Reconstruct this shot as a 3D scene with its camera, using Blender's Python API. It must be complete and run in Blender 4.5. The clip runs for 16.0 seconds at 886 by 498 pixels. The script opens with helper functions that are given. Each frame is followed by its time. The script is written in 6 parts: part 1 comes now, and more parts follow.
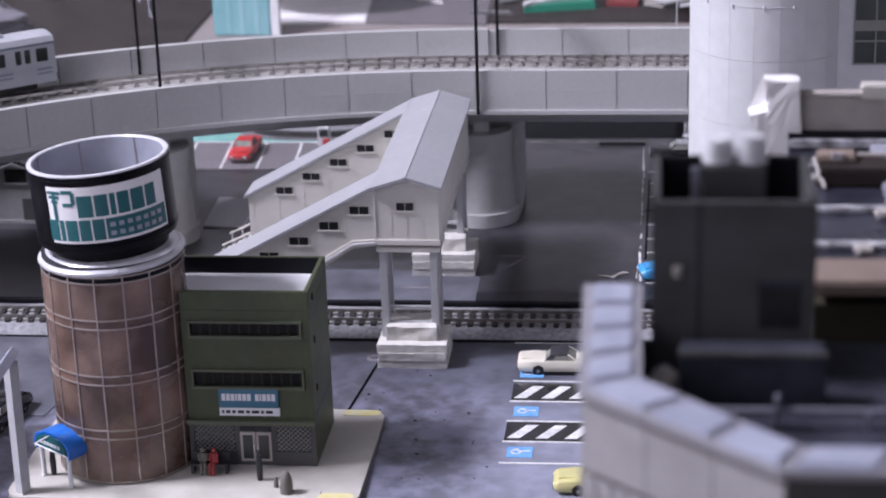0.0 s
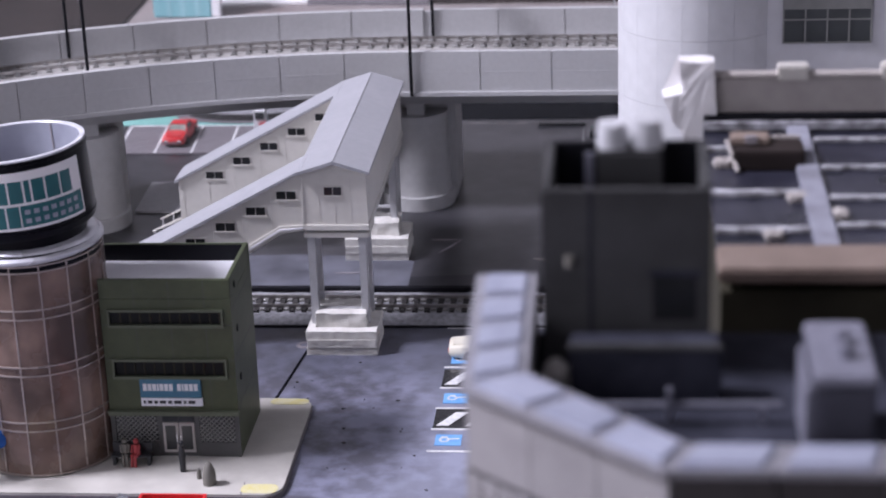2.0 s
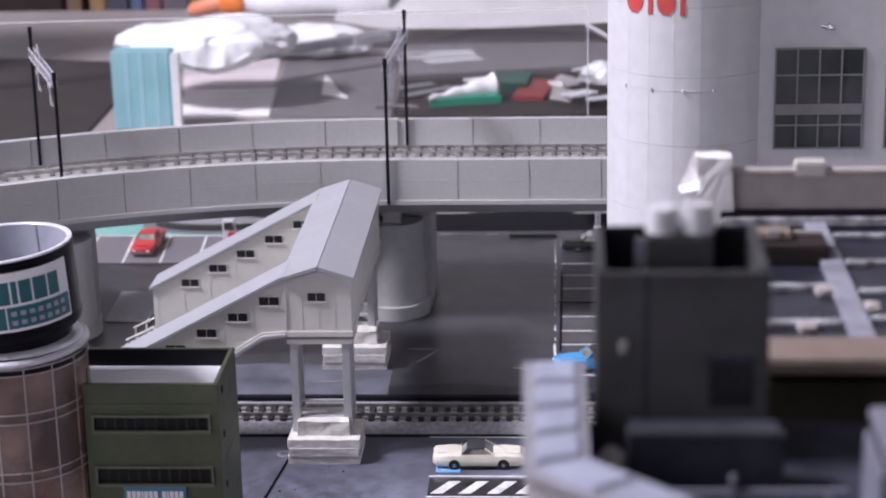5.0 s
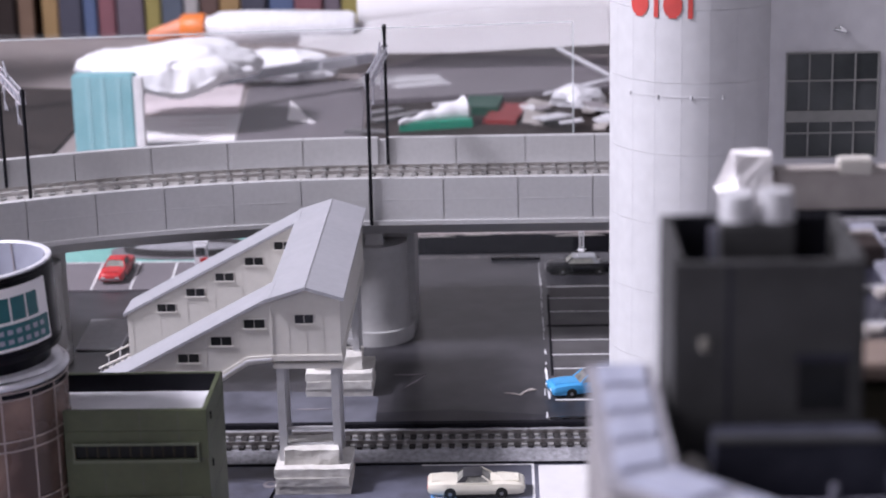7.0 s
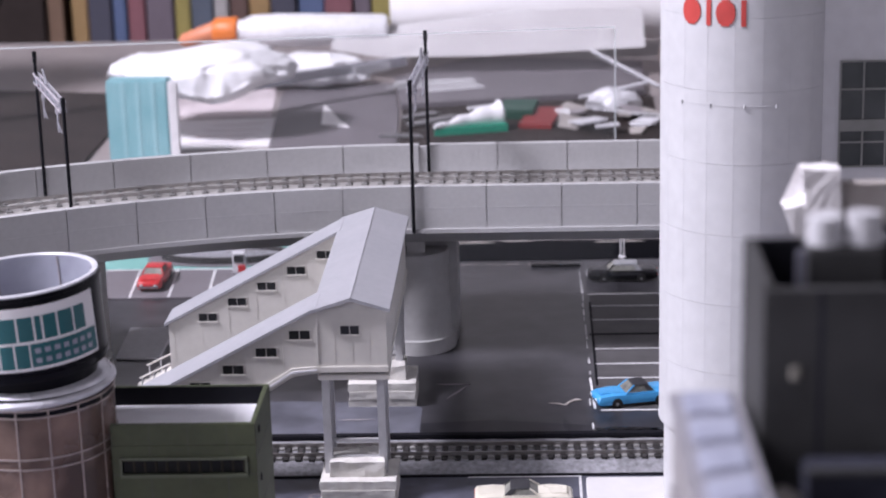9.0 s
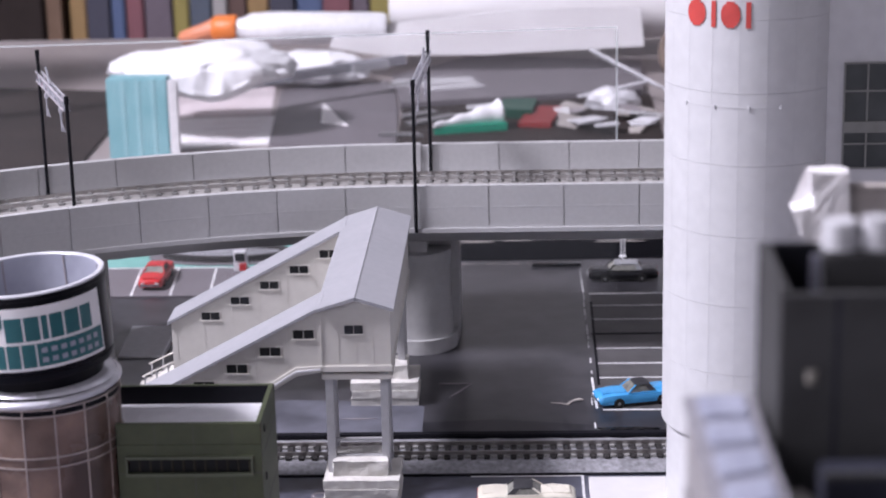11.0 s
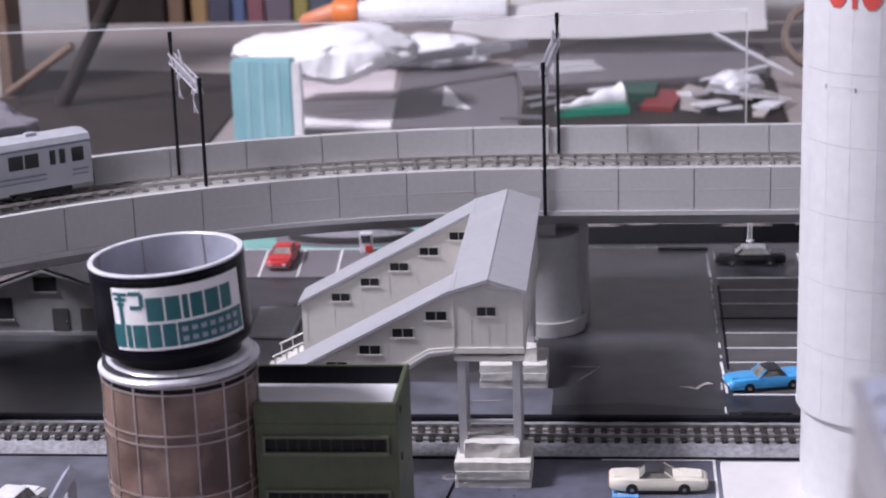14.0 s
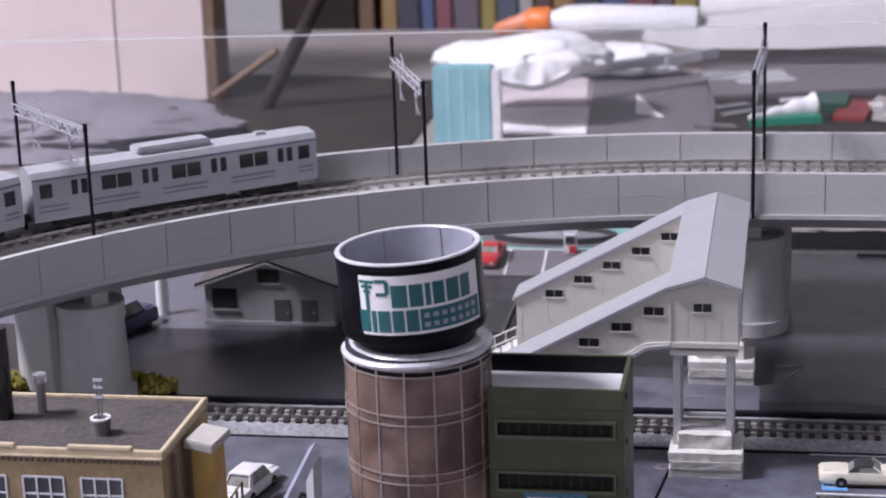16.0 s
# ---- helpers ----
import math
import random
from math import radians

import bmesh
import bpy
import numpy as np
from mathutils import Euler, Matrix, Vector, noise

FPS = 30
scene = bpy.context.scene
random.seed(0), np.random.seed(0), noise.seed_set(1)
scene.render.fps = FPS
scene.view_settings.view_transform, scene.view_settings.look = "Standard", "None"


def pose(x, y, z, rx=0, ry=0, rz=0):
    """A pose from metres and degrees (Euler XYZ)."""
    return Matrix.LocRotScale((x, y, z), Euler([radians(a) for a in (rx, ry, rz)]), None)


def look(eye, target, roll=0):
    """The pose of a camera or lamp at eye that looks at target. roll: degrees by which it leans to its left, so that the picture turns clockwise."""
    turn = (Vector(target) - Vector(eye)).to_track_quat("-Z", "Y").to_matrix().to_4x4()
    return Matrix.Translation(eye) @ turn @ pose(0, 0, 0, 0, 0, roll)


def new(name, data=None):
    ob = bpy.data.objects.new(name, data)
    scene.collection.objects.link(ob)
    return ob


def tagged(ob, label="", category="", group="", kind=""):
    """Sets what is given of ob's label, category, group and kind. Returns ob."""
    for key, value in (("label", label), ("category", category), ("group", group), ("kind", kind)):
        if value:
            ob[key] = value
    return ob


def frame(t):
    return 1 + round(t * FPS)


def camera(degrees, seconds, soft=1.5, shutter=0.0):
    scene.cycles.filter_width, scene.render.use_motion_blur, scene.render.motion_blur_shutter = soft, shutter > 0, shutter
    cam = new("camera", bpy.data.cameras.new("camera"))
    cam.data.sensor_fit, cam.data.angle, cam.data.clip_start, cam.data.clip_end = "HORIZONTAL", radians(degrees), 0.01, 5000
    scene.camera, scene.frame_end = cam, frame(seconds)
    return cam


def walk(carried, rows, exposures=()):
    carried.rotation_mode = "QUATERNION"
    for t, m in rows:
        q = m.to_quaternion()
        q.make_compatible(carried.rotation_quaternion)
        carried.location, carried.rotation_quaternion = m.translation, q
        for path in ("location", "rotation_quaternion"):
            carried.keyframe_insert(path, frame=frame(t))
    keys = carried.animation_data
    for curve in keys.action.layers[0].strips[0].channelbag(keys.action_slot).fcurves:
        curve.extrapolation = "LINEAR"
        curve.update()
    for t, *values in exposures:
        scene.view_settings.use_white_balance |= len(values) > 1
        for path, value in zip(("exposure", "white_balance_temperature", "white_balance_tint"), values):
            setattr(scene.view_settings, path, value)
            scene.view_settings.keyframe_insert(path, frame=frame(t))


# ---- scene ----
cam = camera(25.0, 16.0, soft=1.9)
PATH = [
    (0, (0.11197, -0.72608, 0.31196), (0.05675, -0.25922, 0.14169), -1.97),
    (0.5, (0.11392, -0.72425, 0.31121), (0.06069, -0.25666, 0.14231), -2.08),
    (1, (0.11598, -0.72111, 0.31022), (0.06574, -0.25398, 0.13913), -2.07),
    (1.5, (0.11833, -0.71545, 0.31034), (0.06941, -0.24889, 0.13734), -1.98),
    (2, (0.12457, -0.71280, 0.30915), (0.07793, -0.24688, 0.13382), -2.10),
    (2.5, (0.12436, -0.71605, 0.30700), (0.07918, -0.25151, 0.12764), -2.01),
    (3, (0.11951, -0.72126, 0.30863), (0.07572, -0.25572, 0.13155), -1.91),
    (3.5, (0.11619, -0.72173, 0.30863), (0.07866, -0.25586, 0.13099), -1.50),
    (4, (0.10896, -0.71571, 0.30881), (0.07309, -0.24814, 0.13536), -1.58),
    (4.5, (0.10560, -0.71365, 0.30973), (0.07332, -0.23814, 0.15857), -1.93),
    (4.7, (0.10538, -0.71211, 0.30679), (0.07267, -0.23567, 0.15868), -1.53),
    (6.8, (0.08478, -0.68444, 0.28359), (0.06959, -0.20442, 0.14450), -1.30),
    (7, (0.08466, -0.68071, 0.28450), (0.06884, -0.20021, 0.14713), -1.29),
    (7.5, (0.07992, -0.67568, 0.28376), (0.06049, -0.19544, 0.14595), -1.33),
    (8, (0.07810, -0.67287, 0.28369), (0.05782, -0.19313, 0.14428), -1.30),
    (8.5, (0.07675, -0.67250, 0.28498), (0.05551, -0.19224, 0.14751), -1.55),
    (10.8, (0.07255, -0.67179, 0.28778), (0.05100, -0.19156, 0.15024), -1.50),
    (11, (0.07198, -0.67379, 0.28786), (0.05226, -0.19368, 0.14966), -1.34),
    (11.5, (0.06843, -0.67450, 0.28827), (0.04502, -0.19453, 0.15012), -1.27),
    (12, (0.06643, -0.67373, 0.28749), (0.03937, -0.19441, 0.14776), -1.41),
    (12.5, (0.06864, -0.67213, 0.28731), (0.04457, -0.19314, 0.14593), -1.40),
    (13, (0.06922, -0.66977, 0.28678), (0.04229, -0.19145, 0.14366), -1.55),
    (13.5, (0.06872, -0.67143, 0.28741), (0.03380, -0.19350, 0.14472), -1.68),
    (14, (0.06275, -0.67480, 0.28752), (0.01629, -0.19743, 0.14622), -1.84),
    (14.5, (0.05871, -0.67954, 0.28975), (0.00703, -0.20146, 0.15273), -2.11),
    (15, (0.05533, -0.68644, 0.28919), (0.00027, -0.20894, 0.15151), -2.07),
    (15.5, (0.04827, -0.69778, 0.29032), (-0.02003, -0.22273, 0.15007), -2.10),
    (16, (0.04365, -0.71110, 0.29255), (-0.04201, -0.23807, 0.15507), -2.07),
]
walk(cam, [(t, look(eye, target, roll)) for t, eye, target, roll in PATH],
     exposures=[(0.0, -0.04, 6300, 10), (4.0, -0.03, 6300, 10), (4.7, -0.01, 6500, 10), (7.0, 0.04, 6500, 10), (11.0, 0.04, 6500, 10), (12.5, -0.02, 6500, 10), (14.0, -0.08, 6500, 10), (16.0, -0.11, 6500, 10)])
cam.data.dof.use_dof = True
cam.data.dof.focus_distance = 0.74
cam.data.dof.aperture_fstop = 24.0

# ---- light: a ceiling lamp and an added fill lamp behind the viewer, in a closed room ----
world = bpy.data.worlds.new("room_air")
scene.world = world
world.use_nodes = True
world.node_tree.nodes["Background"].inputs[0].default_value = (0.8, 0.84, 1.0, 1)
world.node_tree.nodes["Background"].inputs[1].default_value = 0.3


def area_lamp(name, at, target, size, watts, colour):
    data = bpy.data.lights.new(name, "AREA")
    data.shape, data.size, data.size_y, data.energy, data.color = "RECTANGLE", size[0], size[1], watts, colour
    ob = new(name, data)
    ob.matrix_world = look(at, target)
    return ob


area_lamp("ceiling_lamp", (-1.30, -0.26, 1.68), (0.0, 0.20, 0.0), (0.46, 0.46), 108.0, (0.905, 0.866, 1.0))
# unseen fill lamp, added to lift the front; the walls have no window
area_lamp("front_fill", (-1.3, -2.2, 1.05), (0.0, 0.15, 0.05), (1.5, 1.0), 16.0, (0.905, 0.866, 1.0))

MM = 0.001


# ---- materials ----
def mat(name, col, col2=None, rough=0.55, metal=0.0, scale=250.0, big=30.0, bump=0.15, mix=0.5, alpha=1.0, spec=0.5, var=0.0, fine=4, coarse=3, span=0.3):
    """A procedural surface: two noise scales shift col towards col2, the fine one gives the relief; a small span hardens the blotches."""
    m = bpy.data.materials.new(name)
    m.use_nodes = True
    nt = m.node_tree
    b = nt.nodes["Principled BSDF"]
    col2 = col2 or tuple(c * 0.72 for c in col)
    geo = nt.nodes.new("ShaderNodeNewGeometry")
    n1, n2 = nt.nodes.new("ShaderNodeTexNoise"), nt.nodes.new("ShaderNodeTexNoise")
    for n, s, d in ((n1, scale, fine), (n2, big, coarse)):
        n.inputs["Scale"].default_value, n.inputs["Detail"].default_value = s, d
        nt.links.new(geo.outputs["Position"], n.inputs["Vector"])
    add = nt.nodes.new("ShaderNodeMath")
    add.operation = "ADD"
    nt.links.new(n1.outputs["Fac"], add.inputs[0])
    nt.links.new(n2.outputs["Fac"], add.inputs[1])
    ramp = nt.nodes.new("ShaderNodeMapRange")
    ramp.inputs["From Min"].default_value, ramp.inputs["From Max"].default_value = 1 - span, 1 + span
    ramp.inputs["To Max"].default_value = mix * 2
    nt.links.new(add.outputs[0], ramp.inputs["Value"])
    mixer = nt.nodes.new("ShaderNodeMix")
    mixer.data_type = "RGBA"
    mixer.inputs["A"].default_value, mixer.inputs["B"].default_value = (*col, 1), (*col2, 1)
    nt.links.new(ramp.outputs[0], mixer.inputs["Factor"])
    out = mixer.outputs["Result"]
    if var:
        info, hsv, rng = nt.nodes.new("ShaderNodeObjectInfo"), nt.nodes.new("ShaderNodeHueSaturation"), nt.nodes.new("ShaderNodeMapRange")
        rng.inputs["To Min"].default_value, rng.inputs["To Max"].default_value = 1 - var, 1 + var
        nt.links.new(info.outputs["Random"], rng.inputs["Value"])
        nt.links.new(rng.outputs[0], hsv.inputs["Value"])
        nt.links.new(out, hsv.inputs["Color"])
        out = hsv.outputs["Color"]
    nt.links.new(out, b.inputs["Base Color"])
    rr = nt.nodes.new("ShaderNodeMapRange")
    rr.inputs["To Min"].default_value, rr.inputs["To Max"].default_value = max(rough - 0.1, 0.02), min(rough + 0.12, 1)
    nt.links.new(n2.outputs["Fac"], rr.inputs["Value"])
    nt.links.new(rr.outputs[0], b.inputs["Roughness"])
    b.inputs["Metallic"].default_value = metal
    b.inputs["Specular IOR Level"].default_value = spec
    b.inputs["Alpha"].default_value = alpha
    if bump:
        bp = nt.nodes.new("ShaderNodeBump")
        bp.inputs["Strength"].default_value, bp.inputs["Distance"].default_value = bump, 0.0004
        nt.links.new(n1.outputs["Fac"], bp.inputs["Height"])
        nt.links.new(bp.outputs[0], b.inputs["Normal"])
    return m


def plain(name, col, rough=0.5, metal=0.0, bump=0.05, scale=300, mix=0.35, var=0.0, **k):
    return mat(name, col, None, rough, metal, scale=scale, bump=bump, mix=mix, var=var, **k)


M = {
    "asphalt": mat("painted_asphalt", (0.088, 0.086, 0.112), (0.225, 0.232, 0.318), 0.38, scale=130, big=38, bump=0.25, fine=12, coarse=6, span=0.16),
    "tarmac": mat("dark_tarmac", (0.012, 0.012, 0.0145), (0.062, 0.060, 0.068), 0.30, scale=70, big=8, bump=0.1, fine=10, coarse=5, spec=0.5),
    "table": mat("grey_brown_table", (0.26, 0.225, 0.22), (0.34, 0.302, 0.296), 0.45, scale=60, big=6, bump=0.1),
    "concrete": mat("viaduct_plastic", (0.480, 0.478, 0.486), (0.43, 0.428, 0.436), 0.5, scale=500, big=18, bump=0.04, var=0.03),
    "cream": mat("cream_plastic", (0.68, 0.66, 0.62), (0.62, 0.60, 0.565), 0.5, scale=300, big=40, bump=0.05),
    "roofgrey": mat("pale_grey_roof", (0.37, 0.372, 0.40), (0.325, 0.328, 0.355), 0.45, scale=300, big=30, bump=0.05),
    "legs": plain("grey_paint", (0.50, 0.50, 0.52)),
    "foam": mat("white_foam_board", (0.68, 0.67, 0.64), (0.55, 0.53, 0.50), 0.8, scale=350, big=60, bump=0.8),
    "green": mat("olive_green_wall", (0.063, 0.076, 0.037), (0.045, 0.055, 0.026), 0.5, scale=300, big=25, bump=0.12),
    "greenbase": plain("dark_grey_plinth", (0.07, 0.07, 0.07)),
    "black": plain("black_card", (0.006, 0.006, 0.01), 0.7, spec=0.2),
    "mattblack": plain("dull_black_card", (0.006, 0.006, 0.008), 0.95, spec=0.03),
    "gloss": plain("glossy_black_film", (0.003, 0.003, 0.006), 0.3, spec=0.16),
    "white": mat("white_paint", (0.78, 0.78, 0.80), (0.68, 0.68, 0.72), 0.6, scale=200, big=40, bump=0.1),
    "line": mat("worn_white_line", (0.80, 0.80, 0.80), (0.5, 0.5, 0.52), 0.7, scale=500, big=90, bump=0.2),
    "store": mat("white_store_wall", (0.605, 0.607, 0.622), (0.54, 0.542, 0.557), 0.5, scale=200, big=18, bump=0.03),
    "storegap": plain("pale_joint", (0.55, 0.56, 0.59)),
    "storeside": mat("pale_grey_store_side", (0.58, 0.578, 0.598), (0.51, 0.508, 0.528), 0.55, scale=200, big=25, bump=0.05),
    "lidgrey": plain("grey_unit_lid", (0.19, 0.19, 0.235)),
    "darkfront": mat("dark_brown_grey_front", (0.055, 0.05, 0.052), (0.04, 0.036, 0.038), 0.65, spec=0.3, scale=150, big=40, bump=0.15),
    "greenlight": plain("lighter_olive_trim", (0.105, 0.12, 0.08)),
    "shadepane": plain("unlit_window", (0.008, 0.009, 0.009), 0.4, spec=0.2),
    "skyglass": mat("dusty_navy_skylight_glass", (0.012, 0.013, 0.022), (0.040, 0.040, 0.058), 0.3, scale=220, big=70, bump=0.05),
    "latticegrey": plain("grey_lattice", (0.24, 0.24, 0.23)),
    "glassdark": mat("dark_window_glass", (0.012, 0.014, 0.016), (0.03, 0.03, 0.032), 0.12, scale=120, bump=0),
    "glassgreen": mat("greenish_window_glass", (0.042, 0.047, 0.049), (0.105, 0.112, 0.114), 0.2, scale=60, big=25, bump=0),
    "pavement": mat("pale_pavement", (0.55, 0.53, 0.49), (0.43, 0.41, 0.38), 0.8, scale=120, big=28, bump=0.25, fine=9, coarse=6),
    "brown": mat("brown_printed_panel", (0.235, 0.158, 0.128), (0.085, 0.055, 0.045), 0.26, scale=60, big=50, bump=0.05, var=0.22, coarse=5, span=0.2),
    "silverline": plain("bronze_grid_bar", (0.46, 0.39, 0.36), 0.28, 0.45),
    "silver": plain("silver_plastic", (0.68, 0.68, 0.74), 0.22, 0.7),
    "rail": mat("rail_metal", (0.50, 0.48, 0.47), (0.3, 0.28, 0.27), 0.3, 0.9, scale=300, bump=0.05),
    "tie": mat("dark_sleeper", (0.02, 0.019, 0.02), (0.04, 0.036, 0.036), 0.7, scale=500, bump=0.2, var=0.2),
    "tiegrey": plain("grey_sleeper", (0.30, 0.295, 0.29), var=0.08),
    "ballast": mat("grey_ballast", (0.15, 0.15, 0.16), (0.35, 0.35, 0.38), 0.9, scale=500, big=40, bump=1.0, fine=6),
    "bed": mat("pale_track_bed", (0.25, 0.24, 0.23), (0.36, 0.35, 0.34), 0.85, scale=800, big=40, bump=0.6),
    "darkblock": mat("charcoal_wall", (0.042, 0.042, 0.043), (0.068, 0.068, 0.070), 0.7, spec=0.2, scale=120, big=40, bump=0.2),
    "darkroof": mat("dark_roof_felt", (0.018, 0.019, 0.027), (0.048, 0.050, 0.068), 0.8, spec=0.06, scale=150, big=40, bump=0.4),
    "grey": mat("mid_grey_wall", (0.30, 0.288, 0.296), (0.255, 0.244, 0.252), 0.6, scale=200, big=50, bump=0.1, var=0.05),
    "dustybeam": mat("dusty_lilac_grey_beam", (0.34, 0.345, 0.41), (0.17, 0.17, 0.20), 0.6, scale=160, big=90, bump=0.3, coarse=6),
    "coping": mat("pale_blue_grey_coping", (0.35, 0.365, 0.45), (0.26, 0.275, 0.35), 0.5, scale=120, big=60, bump=0.1, var=0.07, coarse=6),
    "unit": mat("grey_blue_unit", (0.085, 0.085, 0.11), (0.06, 0.06, 0.08), 0.5, scale=200, big=60, bump=0.1),
    "olive": mat("dark_olive_wall", (0.026, 0.024, 0.016), (0.045, 0.041, 0.027), 0.7, spec=0.2, scale=120, big=40, bump=0.1),
    "tan": mat("tan_wood_strip", (0.24, 0.185, 0.155), (0.19, 0.145, 0.12), 0.6, scale=150, big=60, bump=0.15),
    "stone": mat("beige_grey_stone", (0.42, 0.39, 0.37), (0.34, 0.31, 0.295), 0.7, scale=200, big=60, bump=0.2),
    "tissue": mat("white_crumpled_paper", (0.82, 0.82, 0.84), (0.75, 0.75, 0.78), 0.7, scale=60, big=30, bump=0.15),
    "creamwall": mat("cream_yellow_brick", (0.42, 0.32, 0.175), (0.29, 0.21, 0.11), 0.7, scale=400, big=70, bump=0.5),
    "creamtrim": mat("cream_trim", (0.62, 0.53, 0.38), (0.48, 0.39, 0.26), 0.6, scale=200, big=80, bump=0.15),
    "gravelroof": mat("brown_grey_gravel_roof", (0.03, 0.026, 0.026), (0.11, 0.094, 0.09), 0.8, scale=450, big=35, bump=0.9, fine=6),
    "blue": plain("bright_blue_canopy", (0.02, 0.16, 0.62), 0.35),
    "signblue": plain("blue_sign", (0.055, 0.17, 0.26), 0.4),
    "stallblue": mat("blue_road_paint", (0.10, 0.30, 0.62), (0.20, 0.42, 0.75), 0.6, scale=300, bump=0.1),
    "teal": plain("teal_print", (0.020, 0.135, 0.150), 0.4),
    "tealbox": mat("pale_teal_box", (0.19, 0.41, 0.45), (0.27, 0.50, 0.54), 0.45, scale=25, big=60, bump=0.05),
    "tealpale": mat("paler_teal_plastic", (0.25, 0.47, 0.51), (0.33, 0.56, 0.60), 0.45, scale=25, big=60, bump=0.05),
    "tealmat": mat("teal_mat", (0.16, 0.38, 0.34), (0.22, 0.46, 0.42), 0.7, scale=200, bump=0.1),
    "red": plain("red_paint", (0.62, 0.03, 0.035), 0.3),
    "redlogo": plain("red_print", (0.60, 0.07, 0.06), 0.5),
    "carblue": plain("sky_blue_paint", (0.07, 0.36, 0.72), 0.25),
    "carcream": mat("cream_car_paint", (0.72, 0.69, 0.60), (0.62, 0.59, 0.50), 0.3, scale=150, big=60, bump=0.02),
    "caryellow": plain("pale_yellow_paint", (0.62, 0.58, 0.27), 0.35),
    "taxi": plain("yellow_paint", (0.78, 0.58, 0.03), 0.35),
    "carblack": plain("black_car_paint", (0.008, 0.008, 0.010), 0.14, spec=0.7),
    "carwhite": plain("white_car_paint", (0.8, 0.8, 0.82), 0.3),
    "tyre": plain("black_rubber", (0.012, 0.012, 0.012), 0.8),
    "chrome": plain("chrome", (0.75, 0.75, 0.78), 0.15, 0.95),
    "statue": plain("grey_stone_figure", (0.18, 0.17, 0.15), 0.7),
    "dollblack": plain("dark_clothes_paint", (0.03, 0.03, 0.035), 0.6),
    "dollred": plain("red_clothes_paint", (0.36, 0.05, 0.055), 0.6),
    "yellowkerb": mat("worn_yellow_kerb_paint", (0.62, 0.55, 0.18), (0.66, 0.63, 0.45), 0.7, scale=300, big=120, bump=0.1),
    "bush": mat("yellow_green_scatter", (0.22, 0.20, 0.035), (0.42, 0.35, 0.07), 0.9, scale=300, bump=0.5),
    "orange": plain("orange_plastic", (0.80, 0.22, 0.05), 0.4),
    "salmon": plain("faded_orange_plastic", (0.72, 0.27, 0.15), 0.45),
    "glue": plain("white_bottle_plastic", (0.82, 0.82, 0.85), 0.35),
    "paper": mat("white_paper", (0.88, 0.87, 0.88), (0.82, 0.80, 0.81), 0.7, scale=30, big=10, bump=0.05),
    "pinkpaper": mat("pinkish_grey_paper", (0.66, 0.585, 0.605), (0.72, 0.65, 0.67), 0.7, scale=30, big=10, bump=0.05),
    "greycard": mat("dark_grey_card", (0.14, 0.127, 0.14), (0.175, 0.16, 0.175), 0.55, scale=60, big=12, bump=0.05),
    "greyboard": mat("warm_grey_board", (0.27, 0.245, 0.26), (0.32, 0.295, 0.31), 0.5, scale=60, big=12, bump=0.05),
    "tool": plain("dull_steel", (0.30, 0.30, 0.31), 0.4, 0.7),
    "emerald": plain("green_plastic", (0.02, 0.32, 0.20), 0.4),
    "beige": mat("pinkish_beige_panel", (0.58, 0.50, 0.49), (0.63, 0.55, 0.54), 0.7, scale=40, big=8, bump=0.05),
    "cushion": mat("lilac_grey_fabric", (0.15, 0.14, 0.165), (0.22, 0.205, 0.235), 0.9, scale=300, big=14, bump=0.5, coarse=6),
    "wood": mat("brown_wood", (0.20, 0.13, 0.09), (0.13, 0.08, 0.055), 0.5, scale=40, big=12, bump=0.1),
    "roomwall": mat("off_white_room_wall", (0.60, 0.60, 0.61), (0.55, 0.55, 0.56), 0.8, scale=40, big=5, bump=0.05),
    "carpet": mat("brown_grey_floor", (0.12, 0.10, 0.095), (0.09, 0.075, 0.07), 0.8, scale=60, big=8, bump=0.3),
    "trainbody": mat("silver_train_side", (0.40, 0.41, 0.45), (0.35, 0.36, 0.40), 0.35, 0.35, scale=120, bump=0.02),
    "trainroof": plain("pale_train_roof", (0.40, 0.41, 0.45), 0.45),
    "lining": mat("blue_grey_drum_lining", (0.40, 0.415, 0.49), (0.30, 0.31, 0.38), 0.3, scale=120, big=40, bump=0.03),
    "rim": plain("silvery_white_rim", (0.66, 0.66, 0.71), 0.25),
    # viaduct plastic made lighter, in place of bounced light below the deck
    "litpier": mat("lightened_pier_plastic", (0.54, 0.537, 0.54), (0.47, 0.467, 0.47), 0.5, scale=300, big=30, bump=0.05),
    # white walls greyed: the viaduct's shade is put into this colour
    "housewall": mat("shaded_white_house_wall", (0.29, 0.29, 0.295), (0.22, 0.22, 0.225), 0.6, scale=200, big=40, bump=0.1),
    "asphaltdark": mat("dark_grey_street", (0.05, 0.052, 0.066), (0.17, 0.175, 0.215), 0.38, scale=60, big=22, bump=0.2, fine=10, coarse=6),
    "stripwhite": plain("milky_plastic", (0.62, 0.62, 0.65), 0.4),
    "vaninky": plain("dark_blue_paint", (0.015, 0.018, 0.07), 0.25),
    "copinglip": mat("grey_coping_lip", (0.27, 0.265, 0.29), (0.22, 0.215, 0.24), 0.6, scale=150, big=60, bump=0.1),
    "darkwood": mat("dark_brown_furniture", (0.022, 0.017, 0.016), (0.042, 0.032, 0.030), 0.6, scale=40, big=8, bump=0.1, spec=0.15),
    "greenleaf": plain("deep_green_print", (0.012, 0.07, 0.045), 0.5),
    "redleaf": plain("dull_red_print", (0.24, 0.025, 0.025), 0.5),
